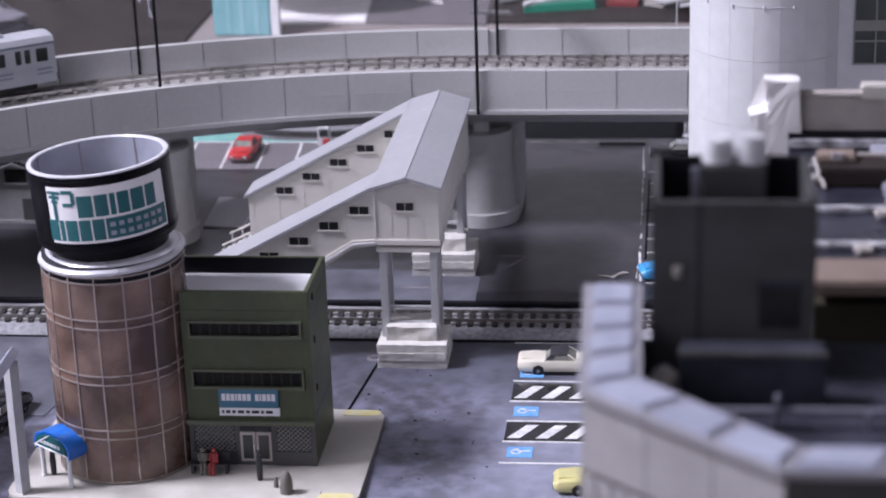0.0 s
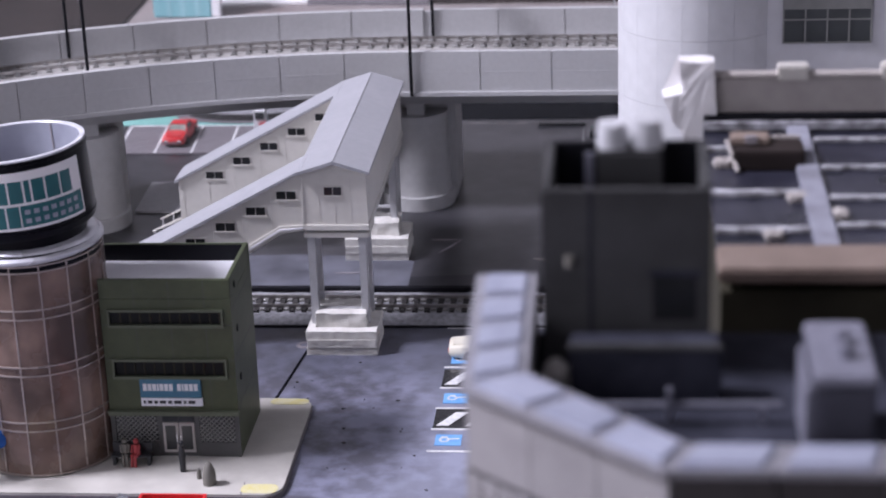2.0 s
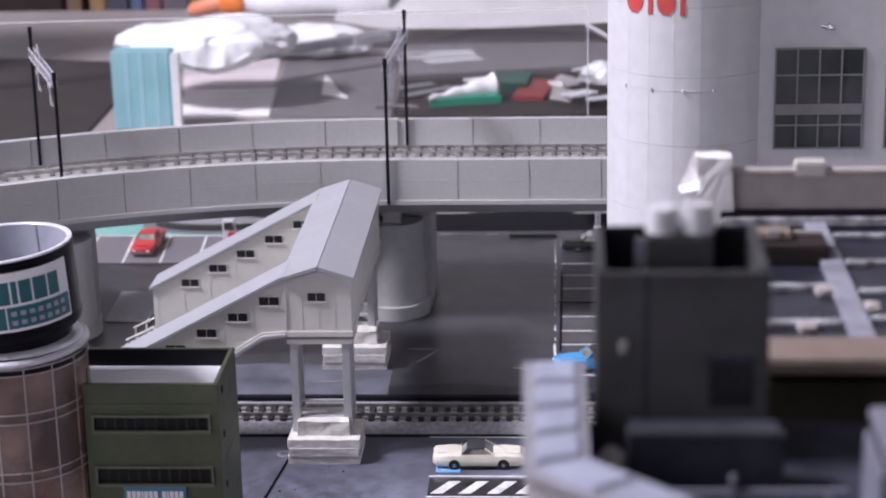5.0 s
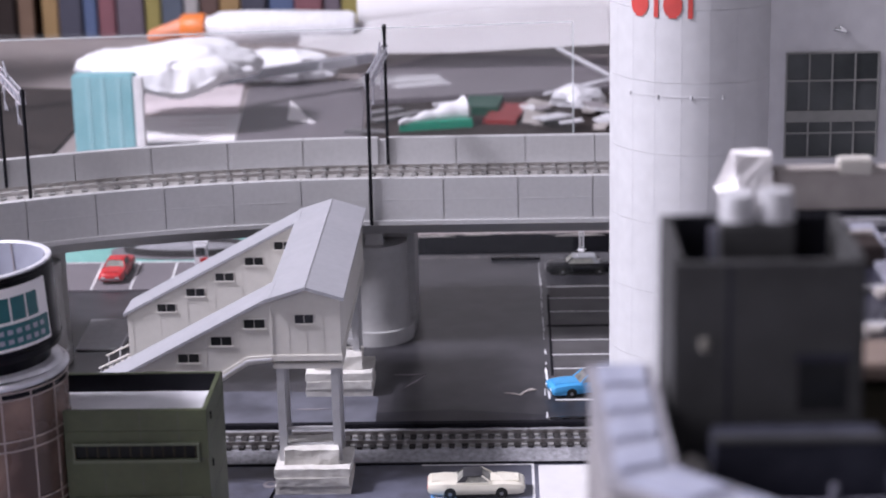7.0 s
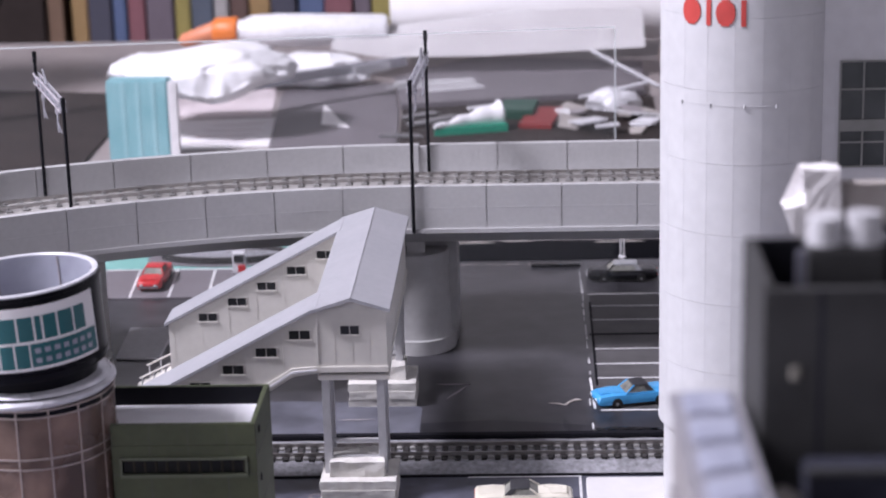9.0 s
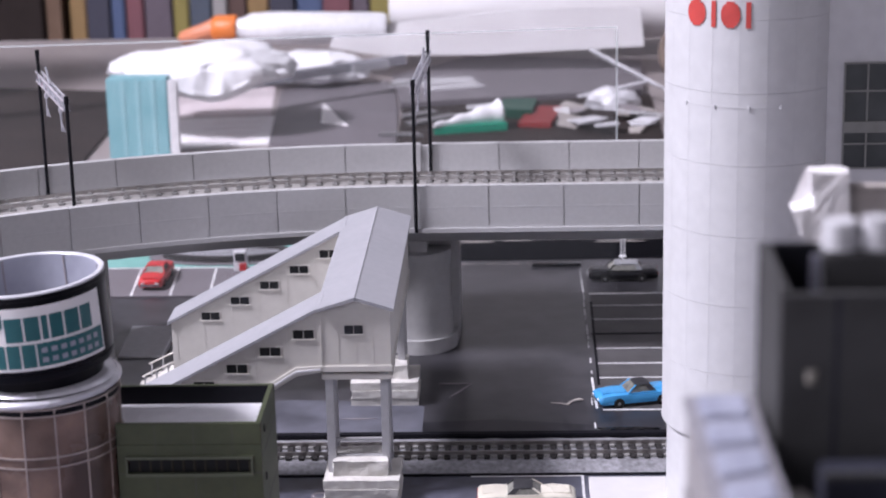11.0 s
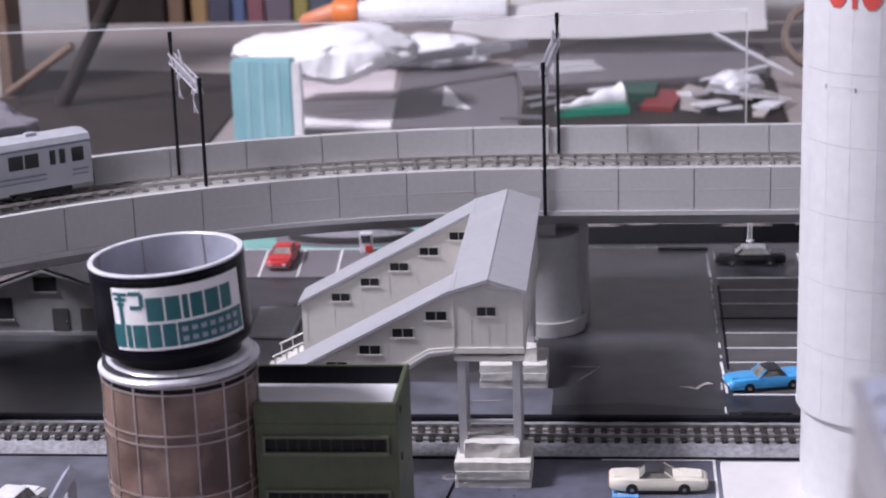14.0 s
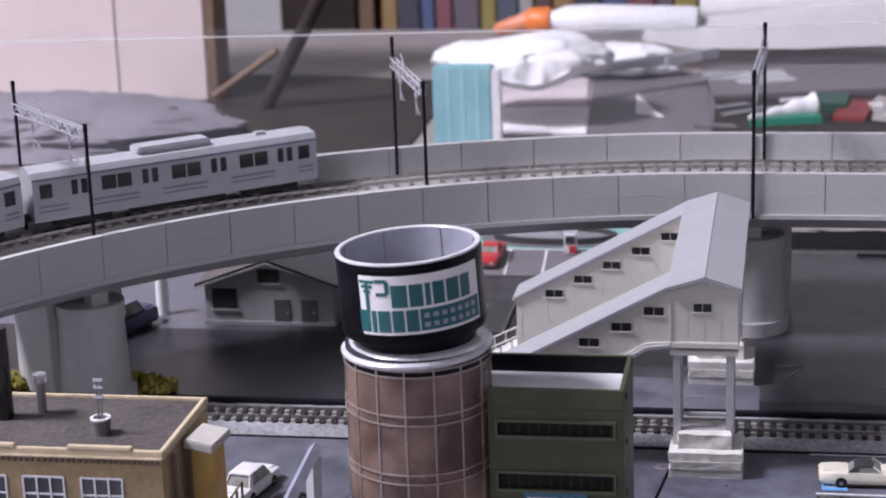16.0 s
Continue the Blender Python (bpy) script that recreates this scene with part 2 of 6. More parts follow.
    "cliniroof": mat("grey_white_clinic_roof", (0.80, 0.80, 0.84), (0.68, 0.68, 0.72), 0.5, scale=120, big=40, bump=0.1),
    "ribwhite": mat("mottled_white_rib", (0.60, 0.60, 0.64), (0.12, 0.115, 0.12), 0.6, scale=350, big=260, bump=0.5),
    "chimneytan": mat("yellow_tan_plaster", (0.56, 0.37, 0.11), (0.44, 0.27, 0.08), 0.6, scale=200, big=80, bump=0.2),
    "tarmacshade": mat("shaded_tarmac", (0.005, 0.005, 0.0065), (0.026, 0.026, 0.032), 0.36, scale=90, big=12, bump=0.12),
    "plinthwhite": mat("white_base_card", (0.64, 0.63, 0.63), (0.58, 0.57, 0.57), 0.7, scale=150, big=30, bump=0.05),
    "joint": plain("pale_joint_ridge", (0.56, 0.545, 0.54)),
    # silver that stands in for the reflection on a black car roof
    "roofglint": plain("painted_roof_glint", (0.40, 0.41, 0.43), 0.25, 0.3),
    "stalltar": mat("mid_grey_stall_sheet", (0.055, 0.053, 0.055), (0.12, 0.115, 0.12), 0.5, scale=60, big=14, bump=0.12, fine=10, coarse=6, spec=0.3),
    "collarsilver": plain("bright_silver_collar", (0.78, 0.78, 0.84), 0.24, 0.3),
    "plaster": mat("rough_white_plaster", (0.80, 0.79, 0.80), (0.70, 0.68, 0.68), 0.8, scale=180, big=60, bump=0.5),
    "trainline": plain("dark_blue_grey_band", (0.16, 0.18, 0.26), 0.4),
}


def tint_or_sheen(m, axis, lo, hi, colour, most=0.8):
    """A ragged tint, stain and painted sheen alike, that grows over a street from lo to hi along an axis."""
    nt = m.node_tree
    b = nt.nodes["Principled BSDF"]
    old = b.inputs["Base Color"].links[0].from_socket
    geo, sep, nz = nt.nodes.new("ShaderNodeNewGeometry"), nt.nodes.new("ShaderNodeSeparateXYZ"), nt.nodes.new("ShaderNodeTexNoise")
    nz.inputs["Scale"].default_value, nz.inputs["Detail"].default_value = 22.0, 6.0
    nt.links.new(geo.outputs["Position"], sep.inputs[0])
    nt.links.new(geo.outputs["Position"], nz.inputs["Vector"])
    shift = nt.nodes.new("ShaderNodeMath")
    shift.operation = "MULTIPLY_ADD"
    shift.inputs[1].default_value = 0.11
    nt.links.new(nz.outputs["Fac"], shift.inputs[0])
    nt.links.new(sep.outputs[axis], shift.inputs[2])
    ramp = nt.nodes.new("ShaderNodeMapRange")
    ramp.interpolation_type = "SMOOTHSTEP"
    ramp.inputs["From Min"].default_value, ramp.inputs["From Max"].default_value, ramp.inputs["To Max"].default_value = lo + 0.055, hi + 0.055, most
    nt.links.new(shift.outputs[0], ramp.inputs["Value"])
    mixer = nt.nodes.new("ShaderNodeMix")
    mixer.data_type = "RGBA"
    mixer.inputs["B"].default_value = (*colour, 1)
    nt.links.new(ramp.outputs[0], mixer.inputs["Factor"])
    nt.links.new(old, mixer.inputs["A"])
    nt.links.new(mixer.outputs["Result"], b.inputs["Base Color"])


# bluish sheen of the left tarmac, painted into its colour
tint_or_sheen(M["tarmac"], "X", -0.205, -0.25, (0.13, 0.132, 0.17), 0.75)
# chalky pale stain towards the parking stalls
tint_or_sheen(M["asphalt"], "X", 0.02, 0.075, (0.33, 0.345, 0.44), 0.5)
# darkening of the street towards the track, put into the asphalt's colour
tint_or_sheen(M["asphalt"], "Y", -0.075, 0.02, (0.032, 0.034, 0.046))


def see_through(name, col, alpha, rough):
    m = bpy.data.materials.new(name)
    m.use_nodes = True
    b = m.node_tree.nodes["Principled BSDF"]
    b.inputs["Base Color"].default_value, b.inputs["Alpha"].default_value, b.inputs["Roughness"].default_value = (*col, 1), alpha, rough
    return m


M["acrylic"] = see_through("clear_acrylic", (0.6, 0.64, 0.66), 0.03, 0.05)
M["acryledge"] = see_through("bright_acrylic_edge", (0.85, 0.9, 0.92), 0.4, 0.2)
M["film"] = see_through("clear_plastic_film", (0.9, 0.9, 0.92), 0.45, 0.25)
M["carglass"] = mat("car_window", (0.12, 0.12, 0.11), (0.30, 0.30, 0.27), 0.1, scale=300, bump=0)


# ---- small mesh kit: everything in millimetres ----
def box(bm, x0, x1, y0, y1, z0, z1, m=None):
    vs = [bm.verts.new((m @ Vector((x, y, z))) if m else (x, y, z)) for z in (z0, z1) for x, y in ((x0, y0), (x1, y0), (x1, y1), (x0, y1))]
    for a in ((3, 2, 1, 0), (4, 5, 6, 7), (0, 1, 5, 4), (1, 2, 6, 5), (2, 3, 7, 6), (3, 0, 4, 7)):
        bm.faces.new([vs[i] for i in a])
    return bm


def cube(*a, bevel=0.0, m=None):
    bm = box(bmesh.new(), *a, m=m)
    if bevel:
        bmesh.ops.bevel(bm, geom=bm.edges[:], offset=bevel, segments=2, affect="EDGES")
    return bm


def prism(bm, pts, z0, z1, m=None):
    """Outline pts (x, y), counter-clockwise, raised from z0 to z1."""
    f = (lambda v: m @ Vector(v)) if m else (lambda v: v)
    lo, hi = [bm.verts.new(f((x, y, z0))) for x, y in pts], [bm.verts.new(f((x, y, z1))) for x, y in pts]
    bm.faces.new(lo[::-1]), bm.faces.new(hi)
    for i in range(len(pts)):
        j = (i + 1) % len(pts)
        bm.faces.new((lo[i], lo[j], hi[j], hi[i]))
    return bm


XZ = Matrix(((1, 0, 0, 0), (0, 0, -1, 0), (0, 1, 0, 0), (0, 0, 0, 1)))  # prism's (x, y, z) to (x, -z, y)


def lathe(bm, prof, seg=48, a0=0.0, a1=360.0, cx=0.0, cy=0.0):
    """Profile (r, z) turned about the vertical through (cx, cy); closed when the profile's last point equals its first."""
    full = a1 - a0 >= 360
    n = seg if full else seg + 1
    rings = []
    for i in range(n):
        a = radians(a0 + (a1 - a0) * i / seg)
        rings.append([bm.verts.new((cx + r * math.cos(a), cy + r * math.sin(a), z)) for r, z in prof])
    for i in range(seg):
        p, q = rings[i], rings[(i + 1) % n]
        for k in range(len(prof) - 1):
            bm.faces.new((p[k], q[k], q[k + 1], p[k + 1]))
    return bm


def cyl(bm, x, y, r, z0, z1, seg=20, r1=None):
    r1 = r if r1 is None else r1
    lo = [bm.verts.new((x + r * math.cos(a), y + r * math.sin(a), z0)) for a in (2 * math.pi * i / seg for i in range(seg))]
    hi = [bm.verts.new((x + r1 * math.cos(a), y + r1 * math.sin(a), z1)) for a in (2 * math.pi * i / seg for i in range(seg))]
    bm.faces.new(lo[::-1]), bm.faces.new(hi)
    for i in range(seg):
        j = (i + 1) % seg
        bm.faces.new((lo[i], lo[j], hi[j], hi[i]))
    return bm


def rod(bm, a, b, r, seg=8):
    a, b = Vector(a), Vector(b)
    q = (b - a).to_track_quat("Z", "Y").to_matrix().to_4x4()
    m = Matrix.Translation(a) @ q
    L = (b - a).length
    lo = [bm.verts.new(m @ Vector((r * math.cos(t), r * math.sin(t), 0))) for t in (2 * math.pi * i / seg for i in range(seg))]
    hi = [bm.verts.new(m @ Vector((r * math.cos(t), r * math.sin(t), L))) for t in (2 * math.pi * i / seg for i in range(seg))]
    bm.faces.new(lo[::-1]), bm.faces.new(hi)
    for i in range(seg):
        j = (i + 1) % seg
        bm.faces.new((lo[i], lo[j], hi[j], hi[i]))
    return bm


def mesh_of(name, bm, material, smooth=False):
    bmesh.ops.recalc_face_normals(bm, faces=bm.faces[:])
    bm.transform(Matrix.Scale(MM, 4))
    me = bpy.data.meshes.new(name)
    bm.to_mesh(me)
    bm.free()
    me.materials.append(M[material] if isinstance(material, str) else material)
    if smooth:
        me.shade_smooth()
        me.set_sharp_from_angle(angle=radians(40))
    return me


def thing(name, at, label, category, group="", kind="", rz=0.0):
    ob = new(name)
    ob.empty_display_size = 0.005
    ob.matrix_world = pose(at[0] * MM, at[1] * MM, at[2] * MM, 0, 0, rz)
    return tagged(ob, label, category, group, kind)


def part(name, bm, material, parent, label="", smooth=False):
    ob = new(name, mesh_of(name, bm, material, smooth))
    ob.parent = parent
    return tagged(ob, label) if label else ob


def piece(name, me, parent, m=None):
    ob = new(name, me)
    ob.parent = parent
    if m:
        ob.matrix_basis = m
    return ob


def solo(name, bm, material, label, category, group="", kind="", at=(0, 0, 0), rz=0.0, smooth=False):
    """A thing that is one plain mesh."""
    ob = new(name, mesh_of(name, bm, material, smooth))
    ob.matrix_world = pose(at[0] * MM, at[1] * MM, at[2] * MM, 0, 0, rz)
    return tagged(ob, label, category, group, kind)


def wobble(bm, amount, scale, keep_below=None):
    """Dents a mesh by noise, for torn, carved and crumpled things."""
    for v in bm.verts:
        if keep_below is not None and v.co.z < keep_below:
            continue
        v.co += noise.noise_vector(v.co * scale) * amount
    return bm


def crumple(rx, ry, rz, amount, scale, sub=4, seed=0.0):
    bm = bmesh.new()
    bmesh.ops.create_icosphere(bm, subdivisions=sub, radius=1)
    for v in bm.verts:
        p = v.co * scale + Vector((seed, seed * 1.7, seed * 0.3))
        k = 1 + amount * (noise.noise(p) + 0.6 * abs(noise.noise(p * 2.3)) + 0.35 * noise.noise(p * 5))
        v.co = Vector((v.co.x * rx * k, v.co.y * ry * k, max(v.co.z * rz * k, -rz * 0.35)))
    return bm


# ---- room and ground ----
def room_box(name, a, label, material="roomwall"):
    solo(name, cube(*a), material, label, name.split("_")[0], kind="structure")


room_box("floor", (-2200, 2200, -2600, 2300, -790, -760), "brown grey carpeted room floor", "carpet")
room_box("ceiling", (-2200, 2200, -2600, 2300, 1750, 1780), "plain off-white room ceiling")
room_box("wall_north", (-2200, 2200, 2270, 2300, -760, 1750), "plain off-white far wall of the room")
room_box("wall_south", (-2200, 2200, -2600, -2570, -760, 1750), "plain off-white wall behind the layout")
room_box("wall_east", (2170, 2200, -2570, 2270, -760, 1750), "plain off-white side wall of the room")
room_box("wall_west", (-2200, -2170, -2570, 2270, -760, 1750), "plain off-white side wall of the room")
solo("ground", cube(-700, 700, -560, 1010, -36, -6, bevel=2), "table", "grey-brown table top under the model layout", "table", kind="structure")
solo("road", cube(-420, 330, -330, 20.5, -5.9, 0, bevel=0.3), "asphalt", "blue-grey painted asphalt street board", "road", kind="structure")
solo("side_street", prism(bmesh.new(), [(-420, -58), (-121, -58), (-112, -2), (-76, 0.5), (-74, 19), (-420, 19)], 0.01, 0.3), "asphaltdark", "dark grey worn street sheet beside the clinic", "street", kind="structure")
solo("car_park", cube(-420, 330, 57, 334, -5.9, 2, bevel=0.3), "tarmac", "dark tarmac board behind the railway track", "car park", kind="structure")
# thin black sheet: the shade on the tarmac beside the track, painted on
solo("car_park_edge", prism(bmesh.new(), [(-420, 57.6), (100, 57.6), (99, 66), (62, 73), (20, 69), (-20, 76), (-64, 84), (-108, 118), (-150, 147), (-300, 150), (-420, 150)], 1.99, 2.012), "tarmacshade", "tarmac along the track with its shade painted black", "car park", kind="structure")
solo("side_street", prism(bmesh.new(), [(-64, 57.7), (32, 57.7), (31.6, 88), (22, 93), (-20, 97), (-64, 94)], 2.013, 2.03), "asphaltdark", "bluish worn street sheet between track and footbridge", "street", kind="structure")
solo("trim", cube(-420, 330, 53.6, 57.4, -5.9, 3.2, bevel=0.4), "black", "black board edge beside the track", "trim", kind="structure")
solo("trim", cube(-420, 330, 19.2, 21.0, -5.9, 0.5, bevel=0.2), "black", "black gap beside the track ballast", "trim", kind="structure")

# ---- ground track ----
tr = thing("railway_track", (0, 37, 0), "straight railway track with dark sleepers on grey ballast", "railway track", kind="structure")
bm = bmesh.new()
nx, prof = 150, [(-15.8, -3.0), (-15.6, 0.2), (-9.5, 2.6), (9.5, 2.6), (16.2, 1.6), (16.4, -3.0)]
rows = [[bm.verts.new((-420 + 5 * i, y + (0.5 * noise.noise(Vector((i * 0.7, y, 0))) if abs(y) > 12 else 0), z + (0.35 * noise.noise(Vector((i * 0.9, y * 0.3, 3))) if z > 0 else 0))) for y, z in prof] for i in range(nx + 1)]
for p, q in zip(rows, rows[1:]):
    for k in range(len(prof) - 1):
        bm.faces.new((p[k], q[k], q[k + 1], p[k + 1]))
part("ballast", bm, "ballast", tr)
for y in (-4.9, 4.9):
    bm = bmesh.new()
    box(bm, -420, 330, y - 0.35, y + 0.35, 4.3, 5.0)
    box(bm, -420, 330, y - 0.15, y + 0.15, 3.5, 4.3)
    part("rail", bm, "rail", tr)
tie_me = mesh_of("sleeper", cube(-1.05, 1.05, -8, 8, 2.3, 3.5, bevel=0.15), "tie")
chair_me = mesh_of("rail_chair", cube(-1.1, 1.1, -1.8, 1.8, 2.5, 3.6, bevel=0.2), "tiegrey")
for k in range(149):
    piece("sleeper", tie_me, tr, Matrix.Translation(((-419 + 5.02 * k) * MM, 0, 0)))
for k in range(149):
    for y in (-4.9, 4.9):
        piece("rail_chair", chair_me, tr, Matrix.Translation(((-416.49 + 5.02 * k) * MM, y * MM, 0)))

# ---- viaduct path: straight for s > 0, curved towards the viewer for s < 0 ----
R_IN, CX, CY = 352.0, 26.4, 146.5 - 352.0


def along(s, off, z=0.0):
    if s >= 0:
        return Vector((CX + s, CY + R_IN + off, z))
    a = -s / R_IN
    return Vector((CX - (R_IN + off) * math.sin(a), CY + (R_IN + off) * math.cos(a), z))


def along_m(s, off, z=0.0):
    """Pose at that place, in metres, with x along the path."""
    return Matrix.Translation(along(s, off, z) * MM) @ Matrix.Rotation(max(-s / R_IN, 0.0), 4, "Z")


def sweep(bm, prof, s0, s1, n):
    """Closed profile (offset, z) carried along the viaduct's path."""
    rings = [[bm.verts.new(along(s0 + (s1 - s0) * i / n, o, z)) for o, z in prof] for i in range(n + 1)]
    k = len(prof)
    for p, q in zip(rings, rings[1:]):
        for i in range(k):
            j = (i + 1) % k
            bm.faces.new((p[i], p[j], q[j], q[i]))
    bm.faces.new(rings[0]), bm.faces.new(rings[-1][::-1])
    return bm


def swept(prof, n=40):
    bm = sweep(bmesh.new(), prof, S0, 0, n)
    return sweep(bm, prof, 0, S1, 1)


S0, S1 = -470.0, 254.4
viaduct = thing("viaduct", (0, 0, 0), "curved pale grey railway viaduct with panelled side walls", "viaduct", kind="structure")
part("deck", swept([(1, 68), (1, 60), (12, 52), (58, 52), (70, 60), (70, 68)]), "concrete", viaduct)
part("inner_wall_core", swept([(0.7, 60), (2.6, 60), (2.6, 78.6), (0.7, 78.6)]), "concrete", viaduct)
part("outer_wall_core", swept([(69.0, 60), (71.3, 60), (71.3, 81), (69.0, 81)]), "concrete", viaduct)
part("lip", swept([(-1.4, 59.3), (1.2, 59.3), (1.2, 61.2), (-1.4, 61.2)]), "concrete", viaduct)
PANEL = 31.8


def panel_mesh(s0, s1, n, inner):
    if inner:
        prof = [(-0.4, 61.2), (0.8, 61.2), (0.8, 78.8), (2.8, 78.8), (2.8, 79.6), (-0.4, 79.6), (-0.4, 70.5), (-0.44, 70.35), (-0.44, 70.05), (-0.4, 69.9)]
    else:
        prof = [(67.9, 68.2), (69.1, 68.2), (69.1, 81), (71.6, 81), (71.6, 82), (67.9, 82)]
    bm = sweep(bmesh.new(), prof, s0, s1, n)
    ends = [e for e in bm.edges if len({f.normal.copy().freeze() for f in e.link_faces}) == 2 and any(len(f.verts) > 4 for f in e.link_faces)]
    bmesh.ops.bevel(bm, geom=ends, offset=0.6, segments=1, affect="EDGES")
    return bm


for inner in (True, False):
    straight = mesh_of("wall_panel", panel_mesh(0.2, PANEL - 0.2, 1, inner), "concrete")
    arc = 29.0
    curved = mesh_of("wall_panel", panel_mesh(-arc + 0.18, -0.18, 5, inner), "concrete")
    for k in range(7):
        piece("wall_panel", straight, viaduct, Matrix.Translation(((k * PANEL + (0 if inner else 4)) * MM, 0, 0)))
    for k in range(16):
        c = Matrix.Translation((CX * MM, CY * MM, 0))
        piece("wall_panel", curved, viaduct, c @ Matrix.Rotation(k * arc / R_IN, 4, "Z") @ c.inverted())
for off in (19.0, 52.0):
    part("track_bed", swept([(off - 12, 68.05), (off - 9, 69.6), (off + 9, 69.6), (off + 12, 68.05)]), "bed", viaduct)
    for g in (-4.9, 4.9):
        part("rail", swept([(off + g - 0.35, 70.5), (off + g + 0.35, 70.5), (off + g + 0.35, 72), (off + g - 0.35, 72)]), "rail", viaduct)
    vt = mesh_of("sleeper", cube(-1.3, 1.3, -8, 8, 69.4, 70.5, bevel=0.15), "tiegrey")
    vc = mesh_of("rail_chair", cube(-0.8, 0.8, -1.6, 1.6, 70.4, 71.3, bevel=0.15), "tiegrey")
    step = 6.3
    for k in range(int((S1 - S0) / step)):
        s = S0 + 2 + k * step
        piece("sleeper", vt, viaduct, along_m(s, off))
        if off > 30:
            for g in (-4.9, 4.9):
                piece("rail_chair", vc, viaduct, along_m(s, off) @ Matrix.Translation((0, g * MM, 0)))


def pier(s, turn):
    """Half-round column on the inner side of a broad slab, with a wider ledge at the head and at the foot."""
    p = along(s, 36)
    t = thing("viaduct_pier", (p.x, p.y, 2.05), "grey half-round viaduct pier with ledges at head and foot", "pier", "viaduct piers", rz=turn)
    yc = -14.5

    def half(r, deep=0.0):
        return [(r * math.cos(radians(a)), yc + r * math.sin(radians(a))) for a in range(180, 361, 9)] + [(r, yc + deep), (-r, yc + deep)]

    lo, hi = half(15.2, 4), half(13.4, 4)
    bm = bmesh.new()
    ra, rb = [bm.verts.new((x, y, 0)) for x, y in lo], [bm.verts.new((x, y, 44)) for x, y in hi]
    bm.faces.new(ra[::-1]), bm.faces.new(rb)
    for i in range(len(ra)):
        j = (i + 1) % len(ra)
        bm.faces.new((ra[i], ra[j], rb[j], rb[i]))
    part("shaft", bm, "litpier", t, smooth=True)
    for nm, r, z0, z1 in (("foot_ledge", 16.8, 0, 6.4), ("head_ledge", 14.4, 37.2, 44.6)):
        bm = prism(bmesh.new(), half(r, 3), z0, z1)
        bmesh.ops.bevel(bm, geom=bm.edges[:], offset=0.25, segments=1, affect="EDGES")
        part(nm, bm, "litpier", t, smooth=True)
    bm = prism(bmesh.new(), [(-17.6, yc + 4.2), (17.6, yc + 4.2), (17.6, 24), (12, 28), (-12, 28), (-17.6, 24)], 0, 49.6)
    bmesh.ops.bevel(bm, geom=bm.edges[:], offset=0.5, segments=2, affect="EDGES")
    part("slab", bm, "litpier", t)
    part("bearing", cube(-3.4, 4.4, yc - 9, yc - 1, 44, 50.2, bevel=0.3), "litpier", t)


pier(0, 0)
pier(-143, 23.3)
pier(-287, 46.7)
pier(240, 0)


def gantry(s, skew):
    """Catenary portal: two black poles, a silver lattice beam, hangers."""
    t = thing("catenary_gantry", (0, 0, 0), "black catenary gantry with a silver lattice beam", "catenary gantry", "catenary gantries")
    t.matrix_world = along_m(s, 0, 0) @ Matrix.Rotation(radians(-skew), 4, "Z")
    y0, y1 = (-1.6, 67.0) if s > -50 else (4.0, 67.0)
    part("pole", rod(rod(bmesh.new(), (0, y0, 59.6 if s > -50 else 68.2), (0, y0, 125), 0.75), (0, y0, 122), (0, y0, 125.6), 0.95), "black", t)
    part("pole", rod(rod(bmesh.new(), (0, y1, 68.2), (0, y1, 134), 0.75), (0, y1, 130), (0, y1, 134.6), 0.95), "black", t)
    bm = bmesh.new()
    for x in (-1.1, 1.1):
        for z in (119.5, 123.5):
            rod(bm, (x, y0, z), (x, y1, z + 1.5), 0.5, 6)
        n = 12
        for i in range(n):
            a, b = y0 + (y1 - y0) * i / n, y0 + (y1 - y0) * (i + 1) / n
            rod(bm, (x, a, 119.5 + i % 2 * 4 + 1.5 * i / n), (x, b, 123.5 - i % 2 * 4 + 1.5 * i / n), 0.42, 5)
    part("lattice_beam", bm, "silver", t)
    for off in (19.0, 52.0):
        bm = bmesh.new()
        rod(bm, (0, off, 120.5), (0, off, 108), 0.4, 6)
        rod(bm, (0, off, 112), (0, off - 7, 109), 0.3, 6)
        rod(bm, (0, off, 115), (0, off - 9, 119.8), 0.3, 6)
        cyl(bm, 0, off, 0.9, 116, 118, 8)
        part("hanger", bm, "silver", t)
    part("bracket", rod(bmesh.new(), (0, y0, 120), (0.5, y0 + 3, 106), 0.6, 6), "silver", t)
    part("feeder_arm", rod(bmesh.new(), (0, 40, 124.4), (0, 48, 130), 0.5, 6), "silver", t)


for s, skew in ((0.9, 3.0), (-142.0, 0.0), (-291.0, 0.0)):
    gantry(s, skew)


